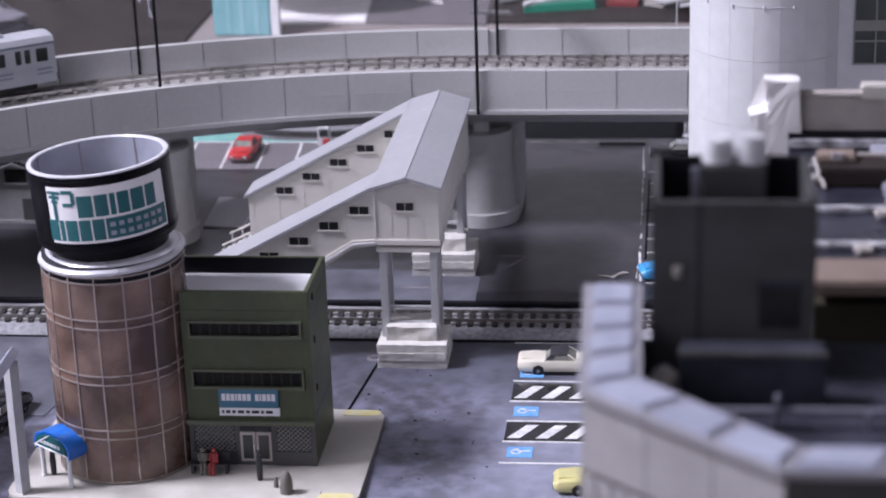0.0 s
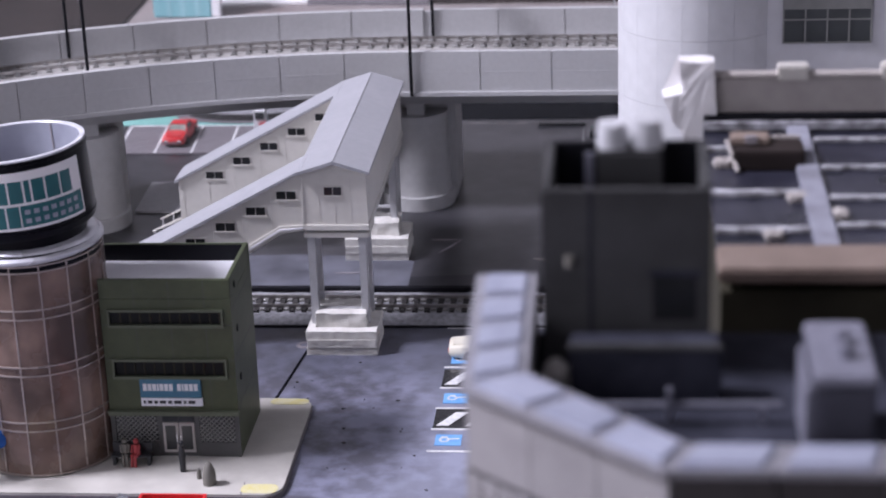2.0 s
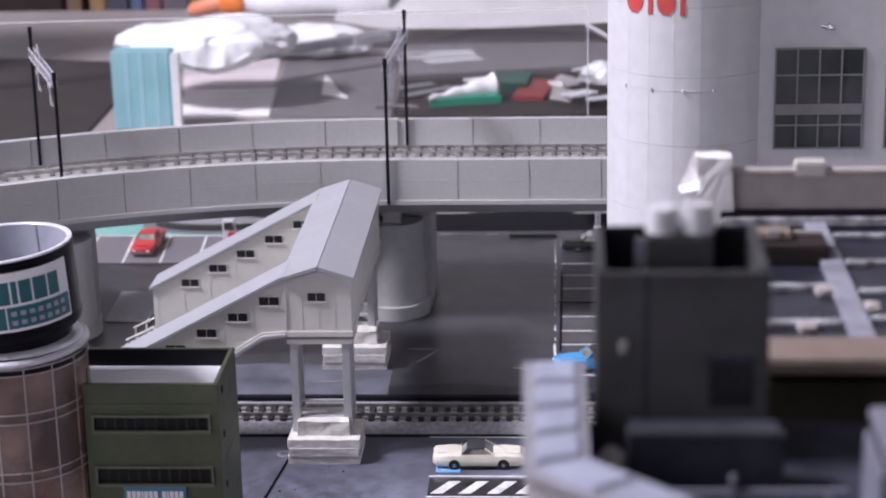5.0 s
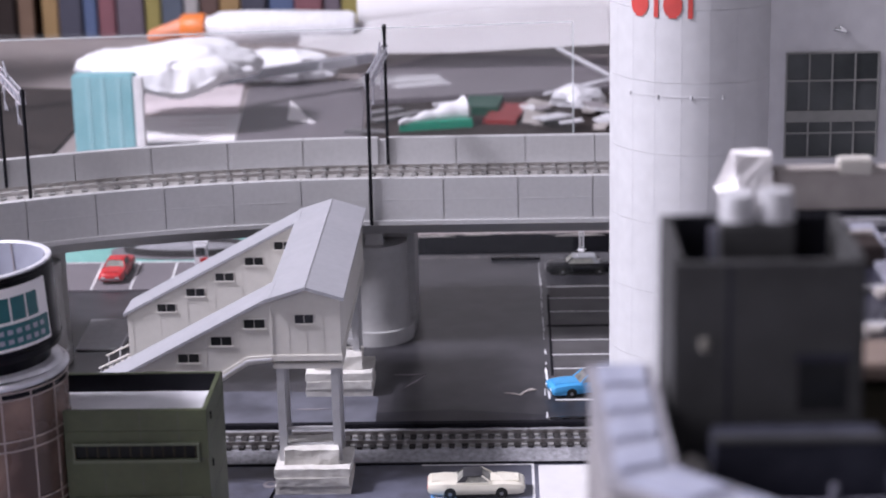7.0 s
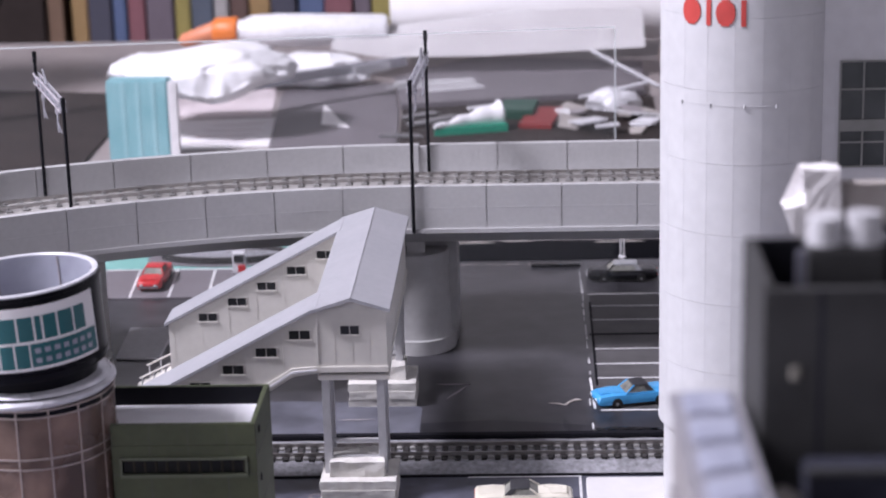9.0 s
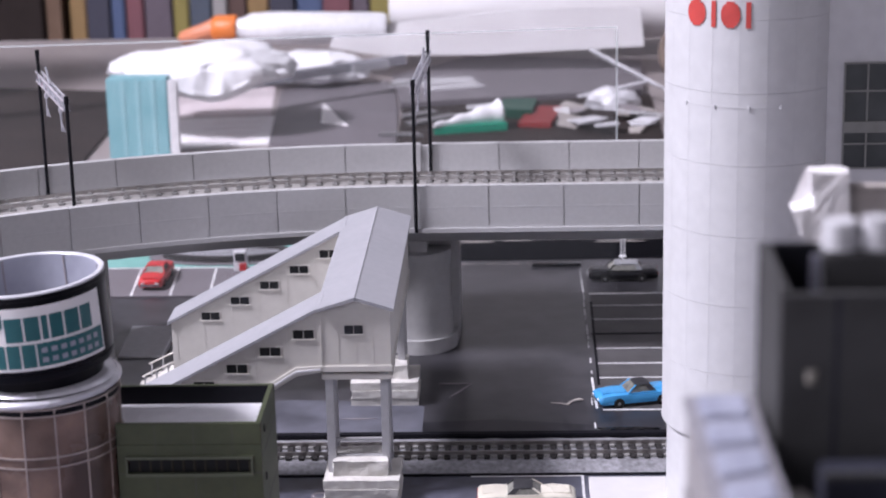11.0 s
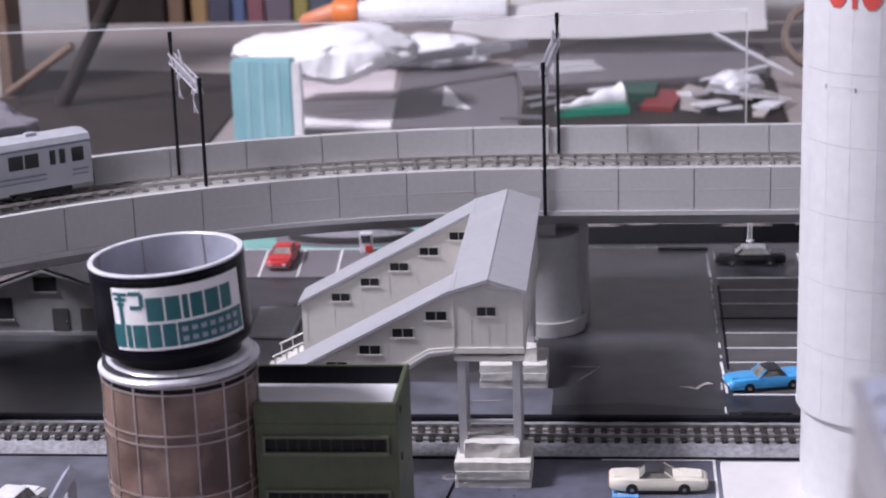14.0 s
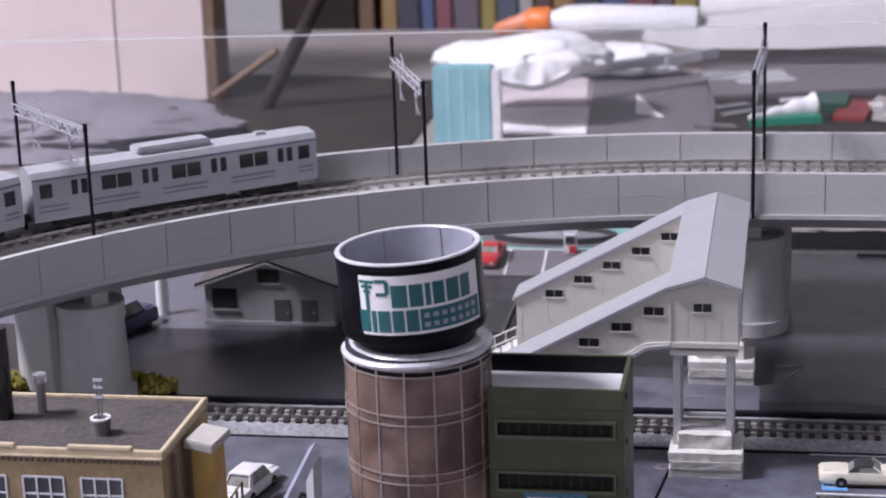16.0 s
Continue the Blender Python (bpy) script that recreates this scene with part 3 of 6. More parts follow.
# ---- commuter train, standing on the outer track ----
def train_car(mid_deg):
    a = radians(mid_deg)
    t = thing("train_car", (0, 0, 0), "silver commuter train car with dark windows on the viaduct", "train car", "cars of the train")
    t.matrix_world = along_m(-a * R_IN, 52, 72.0)
    h = 66.0
    bm = bmesh.new()
    pts = [(-9.3, 4.5), (9.3, 4.5), (9.4, 12), (9.0, 23.0), (7.6, 25.4), (0, 26.4), (-7.6, 25.4), (-9.0, 23.0), (-9.4, 12)]
    rings = [[bm.verts.new((x, y, z)) for y, z in pts] for x in (-h, h)]
    for i in range(len(pts)):
        j = (i + 1) % len(pts)
        bm.faces.new((rings[0][i], rings[0][j], rings[1][j], rings[1][i]))
    bm.faces.new(rings[0]), bm.faces.new(rings[1])
    part("body", bm, "trainbody", t)
    bm = bmesh.new()
    pts = [(-9.2, 23.2), (-7.7, 25.7), (0, 26.8), (7.7, 25.7), (9.2, 23.2), (7.4, 25.2), (0, 26.2), (-7.4, 25.2)]
    rings = [[bm.verts.new((x, y, z)) for y, z in pts] for x in (-h - 0.2, h + 0.2)]
    for i in range(len(pts)):
        j = (i + 1) % len(pts)
        bm.faces.new((rings[0][i], rings[0][j], rings[1][j], rings[1][i]))
    part("roof", bm, "trainroof", t, "pale grey roof")
    part("air_conditioner", cube(-17, 17, -5.4, 5.4, 26.0, 29.4, bevel=0.8), "trainroof", t)
    part("roof_vent", cube(40, 45, -2, 2, 26.2, 27.8, bevel=0.4), "trainroof", t)
    for side in (-1, 1):
        y = side * 9.15
        o = (y - 0.5, y + 0.32) if side > 0 else (y - 0.32, y + 0.5)
        for x in (-49, -17, 15, 47):  # double doors
            for d in (0, 4.4):
                part("door_window", cube(x + d, x + d + 2.7, *o, 14.5, 20.8, bevel=0.15), "glassdark", t)
        for x in (-35.5, -3.5, 28.5):
            w = part("window", cube(x, x + 13.5, *o, 14.5, 20.6, bevel=0.15), "glassdark", t)
            part("window_bar", cube(x + 6.5, x + 7.0, o[0] - 0.1, o[1] + 0.1, 14.5, 20.6), "trainbody", w)
        for x in (-63, 57):
            part("window", cube(x, x + 5.5, *o, 14.5, 20.6, bevel=0.15), "glassdark", t)
        for x0, x1 in ((-64, -51), (-40, -19), (-8, 13), (24, 45), (57, 64)):
            part("side_band", cube(x0, x1, y - 0.4, y + 0.4, 10.6, 11.4), "trainline", t)
            part("side_band", cube(x0, x1, y - 0.4, y + 0.4, 8.6, 9.2), "trainline", t)
        part("cant_band", cube(-h, h, side * 8.95 - 0.35, side * 8.95 + 0.35, 22.2, 23.0), "trainline", t)
    for x in (-44, 44):
        bm = cube(x - 13, x + 13, -7.5, 7.5, 1.2, 4.4, bevel=0.5)
        bg = part("bogie", bm, "tyre", t, "black bogie")
        for wx in (-7, 7):
            for y in (-4.9, 4.9):
                part("wheel", rod(bmesh.new(), (x + wx, y - 0.8, 2.6), (x + wx, y + 0.8, 2.6), 2.6, 16), "tool", bg)
    part("underfloor_box", cube(-22, 22, -7, 7, 1.6, 4.6, bevel=0.5), "tyre", t)
    part("coupling", cube(-h - 3.4, h + 3.4, -2, 2, 3.4, 6.5, bevel=0.3), "tyre", t)


train_car(28.9 + 9.6)
train_car(28.9 + 29.3)

# ---- footbridge ----
fb = thing("footbridge", (0, 0, 0), "cream covered footbridge with grey roofs on white foam bases", "footbridge")
SL = 38.0 / 72.5


def front_prism(pts, y0, y1, bm=None):
    """Outline in x and z, thick from y0 to y1."""
    return prism(bm or bmesh.new(), pts, -y1, -y0, XZ)


def window_pair(x, z, y, parent, w=6.8, h=3.3):
    fr = part("window_frame", cube(x - 0.3, x + w + 0.3, y - 0.25, y + 0.3, z - 0.3, z + h + 0.3, bevel=0.1), "cream", parent)
    for k in (0, 1):
        part("pane", cube(x + 0.1 + k * (w / 2 + 0.05), x + w / 2 - 0.15 + k * (w / 2 + 0.05), y - 0.36, y + 0.1, z + 0.1, z + h - 0.1), "glassdark", fr, "dark window pane")
    part("sill", cube(x - 0.5, x + w + 0.5, y - 0.6, y, z - 0.6, z - 0.1), "cream", fr)


hall = part("bridge_hall", prism(box(bmesh.new(), 0, 24.8, 0, 121, 48.8, 72), [(0.05, 72), (24.75, 72), (12.6, 75.8)], -120.9, -0.1, XZ), "cream", fb)
for x in (6.2, 12.4, 18.6):
    part("wall_rib", cube(x - 0.1, x + 0.1, -0.12, 0.1, 49.2, 71.8), "cream", hall)
part("corner_post", cube(-0.4, 0.2, -0.4, 0.4, 48.8, 72.2), "cream", hall)
window_pair(8.4, 62.9, 0, hall)
part("hall_skirting", cube(-0.5, 25.3, -0.7, 121.4, 48.7, 51.0, bevel=0.2), "cream", hall)
for y in (0, 103):
    dip = 0.0 if y == 0 else 7.0
    st_ = part("stair_hall", front_prism([(-72.5, 10.5 - dip), (-72.5, 34), (-0.05, 72), (-0.05, 48.8 - dip), (-9, 48.8 - dip)], y, y + 18), "cream", fb)
    part("stair_roof", front_prism([(-74, 33.4), (0.2, 72.3), (0.2, 73.5), (-74, 34.6)], y - 1.2, y + 19.2), "roofgrey", fb, "pale grey sloping roof")
    if y == 0:
        part("string_board", front_prism([(-73, 7.0), (-9, 47.4), (0, 48.7), (0, 51), (-9.4, 50.4), (-73, 11.0)], y - 0.7, y + 18.7), "cream", st_)
        part("string_rib", front_prism([(-72, 8.8), (-9.2, 48.6), (-0.4, 49.5), (-0.4, 50.1), (-9.4, 49.3), (-72, 9.6)], y - 1.0, y + 0.3), "white", st_)
    for k in range(5):
        x = -10.0 - 12.2 * k if y == 0 else -10.2 - 12.4 * k
        window_pair(x, 61.3 + (x + 10.0) * SL, y, st_, 7.6)
    for k in range(6):
        x = -12.5 - 11.6 * k
        part("wall_rib", front_prism([(x, 54.6 + x * SL), (x + 0.2, 54.8 + x * SL), (x + 0.2, 71.6 + x * SL), (x, 71.4 + x * SL)], y - 0.12, y + 0.2), "cream", st_)
    for k in range(6):
        part("step", cube(-74 - 2.6 * k - 2.6, -73 - 2.6 * k, y + 1.5, y + 16.5, 2, 10 - 1.35 * k), "cream", fb)
    for k in range(3):
        for dy in (0.8, 17):
            part("rail_post", rod(bmesh.new(), (-75 - 5.0 * k, y + dy, 2), (-75 - 5.0 * k, y + dy, 15.6 - 2.4 * k), 0.35, 6), "legs", fb)
    for dy in (0.8, 17):
        part("handrail", rod(rod(bmesh.new(), (-73, y + dy, 16.6), (-86, y + dy, 10.4), 0.4, 6), (-73, y + dy, 12), (-86, y + dy, 6), 0.3, 6), "cream", fb)
bm = front_prism([(-1.3, 71.7), (12.6, 75.9), (12.6, 77.2), (-1.3, 72.9)], -2.6, 123)
part("roof_slope", bm, "roofgrey", fb, "pale grey roof slope")
bm = front_prism([(12.65, 75.9), (26.4, 71.7), (26.4, 72.9), (12.65, 77.2)], -2.6, 123)
part("roof_slope", bm, "roofgrey", fb, "pale grey roof slope")
part("ridge_cap", rod(bmesh.new(), (12.6, -2.7, 77.0), (12.6, 123.1, 77.0), 0.4, 8), "roofgrey", fb)
for y, b0, zb, xb in ((0, -8.0, -0.02, 0.0), (101, 89.5, 1.98, 2.2)):
    for x in (0.8, 20.6):
        for dy in (0.4, 13):
            part("leg", cube(x, x + 3.0, y + dy, y + dy + 3, 8, 48.0, bevel=0.2), "legs", fb)
    part("crossbeam", cube(-0.3, 25.1, y - 0.2, y + 17, 45.6, 47.7, bevel=0.3), "cream", fb)
    for z in (21.5, 15.0):
        part("rung", cube(3.8, 20.7, y + 1.2, y + 2.6, z, z + 1.2, bevel=0.15), "legs", fb)
    for k in range(3):
        bm = cube(xb - 0.5 + 0.4 * (k % 2), xb + 27 - 0.5 * (k % 2), b0 - 0.4 * (k % 2), b0 + 22, zb + 3.3 * k, zb + 3.3 * k + 3.2)
        bmesh.ops.subdivide_edges(bm, edges=bm.edges[:], cuts=7, use_grid_fill=True)
        part("foam_layer", wobble(bm, 0.24, 0.4, zb + 0.05), "foam", fb, "white carved foam layer")
    bm = cube(xb + 3.0, xb + 22.5, b0 + 4.5, b0 + 19, zb + 9.6, zb + 15.6)
    bmesh.ops.subdivide_edges(bm, edges=bm.edges[:], cuts=5, use_grid_fill=True)
    part("foam_cap", wobble(bm, 0.95, 0.2), "foam", fb, "rough white foam cap")

# ---- clinic with its drum tower ----
def rounded(x0, x1, y0, y1, r, n=6):
    pts = []
    for cx, cy, a in ((x1 - r, y0 + r, -90), (x1 - r, y1 - r, 0), (x0 + r, y1 - r, 90), (x0 + r, y0 + r, 180)):
        pts += [(cx + r * math.cos(radians(a + 90 * i / n)), cy + r * math.sin(radians(a + 90 * i / n))) for i in range(n + 1)]
    return pts


pv = thing("pavement", (0, 0, 0), "pale concrete pavement slab round the clinic", "pavement", kind="structure")
part("slab", prism(bmesh.new(), rounded(-114, 9.0, -129, -53, 7), 0.05, 2.4), "pavement", pv)
part("kerb", prism(bmesh.new(), rounded(-114.4, 9.4, -129.4, -52.6, 7.4), 0.02, 1.5), "greycard", pv, "dark kerb edge")
part("kerb_paint", prism(bmesh.new(), rounded(-5, 7.4, -128, -121.5, 2.5), 2.3, 2.55), "yellowkerb", pv, "worn yellow paint patch")
part("kerb_paint", prism(bmesh.new(), rounded(-6.5, 7.5, -58.5, -53.6, 2.2), 2.3, 2.55), "yellowkerb", pv, "worn yellow paint patch")
part("joint", cube(-4.6, -4.3, -129, -120, 2.35, 2.5), "greycard", pv)

cl = thing("clinic_building", (-53.9, -101, 2.45), "olive green three-storey clinic block with a white flat roof", "building")
W, D, H = 44.9, 37.2, 65.6
wall = part("wall", prism(bmesh.new(), [(0, 0.8), (W, 0.8), (W, D), (-6.4, D)], 0, 58.6), "green", cl)
for z0, z1 in ((17.4, 30.2), (36.0, 49.2), (54.2, 58.6)):
    part("front_panel", cube(0, W, 0, 0.9, z0, z1), "green", cl)
for z0, z1 in ((30.2, 36.0), (49.2, 54.2)):
    part("front_panel", cube(0, 3.0, 0, 0.9, z0, z1), "green", cl)
    part("front_panel", cube(41.6, W, 0, 0.9, z0, z1), "green", cl)
    fr = part("window_strip", cube(3.0, 41.6, 0.75, 1.0, z0, z1), "shadepane", cl, "dark recessed strip window")
    part("window_frame", cube(2.4, 42.2, -1.0, 0.2, z0 - 0.9, z0 + 0.2, bevel=0.15), "greenlight", fr)
    part("window_frame", cube(41.4, 42.2, -0.9, 0.2, z0, z1, bevel=0.15), "greenlight", fr)
    part("window_frame", cube(2.4, 42.2, -0.9, 0.2, z1 - 0.2, z1 + 0.8, bevel=0.15), "greenlight", fr)
    part("window_frame", cube(2.4, 3.2, -0.9, 0.2, z0, z1, bevel=0.15), "greenlight", fr)
    for k in range(11):
        x = 3.6 + 3.42 * k
        part("pane", cube(x, x + 2.7, 0.45, 0.8, z0 + 0.9, z1 - 0.7, bevel=0.1), "shadepane", fr)
        part("mullion", cube(x + 2.8, x + 3.3, 0.35, 0.8, z0 + 0.2, z1 - 0.2), "olive", fr)
for x in (11.9, 23.9, 35.9):
    for z0, z1 in ((18, 29.3), (36.9, 48.3), (55, 65.4)):
        part("panel_joint", cube(x - 0.08, x + 0.08, -0.03, 0.4, z0, z1), "greenbase", wall)
for z in (30.0, 36.2, 49.0):
    part("panel_joint", cube(0, W, -0.08, 0.3, z + 0.1, z + 0.3), "greenbase", wall)
part("parapet", cube(-0.02, W + 0.02, 0, 1.6, 58.6, H, bevel=0.2), "green", cl)
part("parapet", cube(-6.4, W + 0.02, D - 1.6, D, 58.6, H - 0.5, bevel=0.2), "green", cl)
part("parapet_lining", cube(-6.3, W - 1.6, D - 2.0, D - 1.5, 58.6, H - 0.7), "black", cl, "black inner face of the parapet")
for x, w in ((W - 1.6, 1.6),):
    part("parapet", cube(x, x + w, 1.6, D - 1.6, 58.6, H, bevel=0.2), "green", cl)
rf = part("roof", prism(bmesh.new(), [(0.1, 1.6), (W - 1.6, 1.6), (W - 1.6, D - 2), (-6.2, D - 2)], 58.0, 59.0), "cliniroof", cl, "white ribbed roof")
for k in range(21):
    part("roof_rib", cube(2.4 + 2.0 * k, 2.9 + 2.0 * k, 1.7, D - 2.1, 58.95, 59.06), "cliniroof", rf)
# right side: joints and small vents
for z in (18, 36, 54):
    part("panel_joint", cube(W - 0.2, W + 0.08, 0.5, D - 0.5, z, z + 0.25), "greenbase", wall)
for z in (26, 44, 60):
    part("side_vent", cube(W - 0.2, W + 0.35, 7, 8.2, z, z + 2.2), "black", cl)
# ground floor
part("canopy_band", cube(-0.4, W + 0.4, -1.6, 1.2, 15.8, 17.6, bevel=0.3), "greenlight", cl)
for x in (0, W - 1.6):
    part("corner_post", cube(x, x + 1.6, -0.2, 0.9, 0, 16), "greenbase", cl)
part("plinth", cube(1.6, 16.2, -0.1, 0.9, 0, 5.4), "greenbase", cl)
part("plinth", cube(30.8, W - 1.6, -0.1, 0.9, 0, 5.4), "greenbase", cl)
part("door_surround", cube(16.2, 30.8, 0.3, 0.9, 0, 16), "greenbase", cl)
for x0, x1 in ((1.6, 16.2), (30.8, W - 1.6)):
    lw = part("lattice_window", cube(x0, x1, 0.55, 0.85, 5.4, 15.9), "glassdark", cl, "dark window behind a diamond lattice")
    for sgn in (1, -1):
        bm = bmesh.new()
        for k in range(-8, 18):
            a, b = x0 + k * 1.75, x0 + k * 1.75 + 10.5 * sgn
            pts = []
            for i in range(22):
                t_ = i / 21
                x, z = a + (b - a) * t_, 5.4 + 10.5 * t_
                if x0 <= x <= x1:
                    pts.append((x, z))
            if len(pts) > 1:
                rod(bm, (pts[0][0], 0.35, pts[0][1]), (pts[-1][0], 0.35, pts[-1][1]), 0.2, 4)
        part("lattice", bm, "latticegrey", lw, "grey diamond lattice bars")
for k in (0, 1):
    x = 18.0 + 5.7 * k
    door = part("door", cube(x, x + 5.4, -0.25, 0.5, 1.6, 12.8, bevel=0.12), "stone", cl, "pale framed glass door")
    part("pane", cube(x + 0.9, x + 4.5, -0.35, 0.2, 2.7, 11.7), "glassdark", door)
    part("handle", cube(x + (4.7 if k == 0 else 0.4), x + (5.0 if k == 0 else 0.7), -0.75, -0.2, 5.5, 8.5), "chrome", door)
    part("transom", cube(x, x + 5.4, 0.0, 0.4, 13.2, 15.4), "glassdark", cl)
sg = part("sign", cube(11.5, 32.6, -0.9, 0.1, 22.6, 30.2, bevel=0.1), "signblue", cl, "blue clinic sign with white shapes")
x = 12.6
for w in (1.3, 1.3, 1.3, 0.6, 1.3, 1.3, 1.3, 0, 1.3, 0.6, 1.3, 1.3, 1.3):
    if w:
        part("sign_mark", cube(x, x + w, -1.05, -0.85, 25.2, 27.8, bevel=0.05), "white", sg)
    x += (w or 0.9) + 0.32
st2 = part("sign_strip", cube(11.5, 32.9, -0.9, 0.1, 19.4, 22.4, bevel=0.1), "white", cl, "white strip with a row of dark bars")
x = 12.4
for w in (0.8, 1.5, 1.2, 2.2, 1.4, 2.6, 1.0, 2.4):
    part("strip_bar", cube(x, x + w, -1.0, -0.85, 20.4, 21.5), "dollblack", st2)
    x += w + 0.7

tw = thing("drum_tower", (-78.0, -93.8, 2.45), "round brown panelled tower with a black drum sign on top", "tower")
tilt = Matrix.Translation((0, 0, 0.0799)) @ Matrix.Rotation(radians(-3.4), 4, "Y") @ Matrix.Translation((0, 0, -0.0785))
R = 24.4
part("core", lathe(bmesh.new(), [(0, 0), (R - 0.5, 0), (R - 0.5, 80), (0, 80)], 64), "dollblack", tw, smooth=True)
NB = 16
bands = [0.8, 17.2, 20.4, 37.5, 40.7, 57.9, 61.1, 74.4, 76.6]
for r0, r1, nm in ((0, 1, "brown_panel"), (1, 2, "band_panel"), (2, 3, "brown_panel"), (3, 4, "band_panel"), (4, 5, "brown_panel"), (5, 6, "band_panel"), (6, 7, "brown_panel"), (7, 8, "band_panel")):
    z0, z1 = bands[r0] + 0.1, bands[r1] - 0.1
    bm = lathe(bmesh.new(), [(R - 0.6, z0), (R, z0), (R, z1), (R - 0.6, z1), (R - 0.6, z0)], 4, 0.5, 360 / NB - 0.5)
    me = mesh_of(nm, bm, "gloss" if r0 == 7 else "brown", True)
    for k in range(NB):
        piece(nm, me, tw, Matrix.Rotation(radians(k * 360 / NB), 4, "Z"))
for z in bands:
    part("ring_bar", lathe(bmesh.new(), [(R - 0.3, z - 0.26), (R + 0.38, z - 0.26), (R + 0.38, z + 0.26), (R - 0.3, z + 0.26)], 72), "silverline", tw, smooth=True)
bar = mesh_of("upright_bar", cube(R - 0.3, R + 0.3, -0.28, 0.28, 0.5, 76.8), "silverline")
for k in range(NB):
    piece("upright_bar", bar, tw, Matrix.Rotation(radians(k * 360 / NB), 4, "Z"))
part("collar", lathe(bmesh.new(), [(0, 76.8), (R + 0.2, 76.8), (R + 0.9, 77.6), (R + 0.9, 78.4), (R + 0.3, 79.0), (R - 0.6, 79.2), (R - 1.0, 80.2), (R - 2.0, 80.8), (0, 80.8)], 72), "collarsilver", tw, "glossy silver collar", smooth=True).matrix_basis = Matrix.Translation((0, 0, 0.0785)) @ Matrix.Rotation(radians(-2.0), 4, "Y") @ Matrix.Translation((0, 0, -0.0785))
part("spindle", lathe(bmesh.new(), [(0, 80.7), (20, 80.7), (20, 86.4), (0, 86.4)], 48), "gloss", tw, smooth=True)
drum = part("drum", lathe(bmesh.new(), [(0, 83.4), (23.6, 83.4), (24.0, 84.2), (24.0, 110.2), (23.8, 110.7), (22.3, 110.7), (22.3, 88), (0, 88)], 96), "gloss", tw, "glossy black open drum", smooth=True)
drum.matrix_basis = tilt
part("drum_lining", lathe(bmesh.new(), [(22.35, 88.2), (22.1, 88.2), (22.1, 110.4), (22.35, 110.4)], 72), "lining", drum, "pale grey inner lining", smooth=True)
part("drum_floor", lathe(bmesh.new(), [(0, 88.6), (22.1, 88.6), (22.1, 88.2), (0, 88.2)], 48), "grey", drum)
part("drum_rim", lathe(bmesh.new(), [(22.2, 110.2), (24.05, 110.2), (24.1, 110.6), (23.9, 110.9), (22.5, 110.9), (22.2, 110.6), (22.2, 110.2)], 96), "rim", drum, "bright silver rim", smooth=True)
for k in range(7):
    part("lining_seam", cube(21.85, 22.15, -0.25, 0.25, 88.5, 110.2, m=Matrix.Rotation(radians(20 + 360 / 7 * k), 4, "Z")), "greyboard", drum)
for z in (85.6, 108.4):
    part("drum_bead", lathe(bmesh.new(), [(23.9, z), (24.2, z), (24.2, z + 0.4), (23.9, z + 0.4)], 72), "gloss", drum, smooth=True)


def wrap(u0, u1, z0, z1, r, thick=0.12, n=None):
    """A patch on the drum; u in millimetres round it from the middle of the front."""
    n = n or max(2, int((u1 - u0) / 1.5))
    k = 180 / math.pi / 24.2
    return lathe(bmesh.new(), [(r - 0.1, z0), (r + thick, z0), (r + thick, z1), (r - 0.1, z1), (r - 0.1, z0)], n, -90 + u0 * k, -90 + u1 * k)


sign = part("drum_sign", wrap(-13.4, 31.0, 87.4, 107.0, 24.05, n=30), "paper", drum, "white curved sign with teal shapes")


def ink(u0, u1, z0, z1, material="teal"):
    part("sign_mark", wrap(u0 + 3.6, u1 + 3.6, z0, z1, 24.2), material, sign)


# winged-staff emblem and a half ring, then two rows of plain blocks
ink(-16.6, -11.2, 104.6, 105.6), ink(-16.0, -11.8, 103.0, 104.0), ink(-15.2, -12.6, 101.4, 102.4), ink(-14.6, -13.2, 95.4, 104.8)
ink(-10.8, -6.6, 104.8, 106.0), ink(-7.4, -6.0, 101.2, 105.2), ink(-10.6, -6.8, 100.4, 101.6)
u = -5.4
for w in (5.2, 4.4, 1.8, 4.0, 4.8, 4.2):
    ink(u, u + w, 96.6, 104.0)
    u += w + 0.7
u = -17.4
for w in (3.9, 1.7, 4.2, 3.9, 4.0):
    ink(u, u + w, 88.4, 95.6)
    u += w + 0.65
ink(3.4, 26.6, 88.4, 95.6)
for z in (92.6, 89.6):
    u = 4.6
    for k in range(7):
        part("sign_bar", wrap(u + 3.6, u + 5.4, z, z + 1.5, 24.35), "lining", sign)
        u += 2.95

# ---- blue canopy, figures and bench before the clinic ----
cp = thing("canopy", (-95.2, -112, 2.45), "bright blue arched canopy on four white posts", "canopy", rz=-36)
bm = bmesh.new()
arch = [(-9.5, 11.5), (-9.9, 14.0), (-8.5, 16.6), (-4, 18.4), (0, 18.9), (4, 18.4), (8.5, 16.6), (9.9, 14.0), (9.5, 11.5)]
for y0, y1 in ((-6.5, 8.5),):
    o, i = [[(x, z) for x, z in arch], [(x * 0.94, z - 0.8) for x, z in arch][::-1]]
    prism(bm, o + i, -y1, -y0, XZ)
part("awning", bm, "blue", cp, smooth=True)
fasc = part("fascia", front_prism([(-8.6, 12.6), (8.6, 12.6), (7.6, 15.8), (4, 17.3), (0, 17.8), (-4, 17.3), (-7.6, 15.8)], -6.9, -6.4), "teal", cp, "teal front board with a white edge")
part("fascia_edge", rod(rod(bmesh.new(), (-8.8, -7, 12.5), (8.8, -7, 12.5), 0.3, 6), (-8.8, -7, 12.5), (0, -7, 18.0), 0.25, 6), "white", fasc)
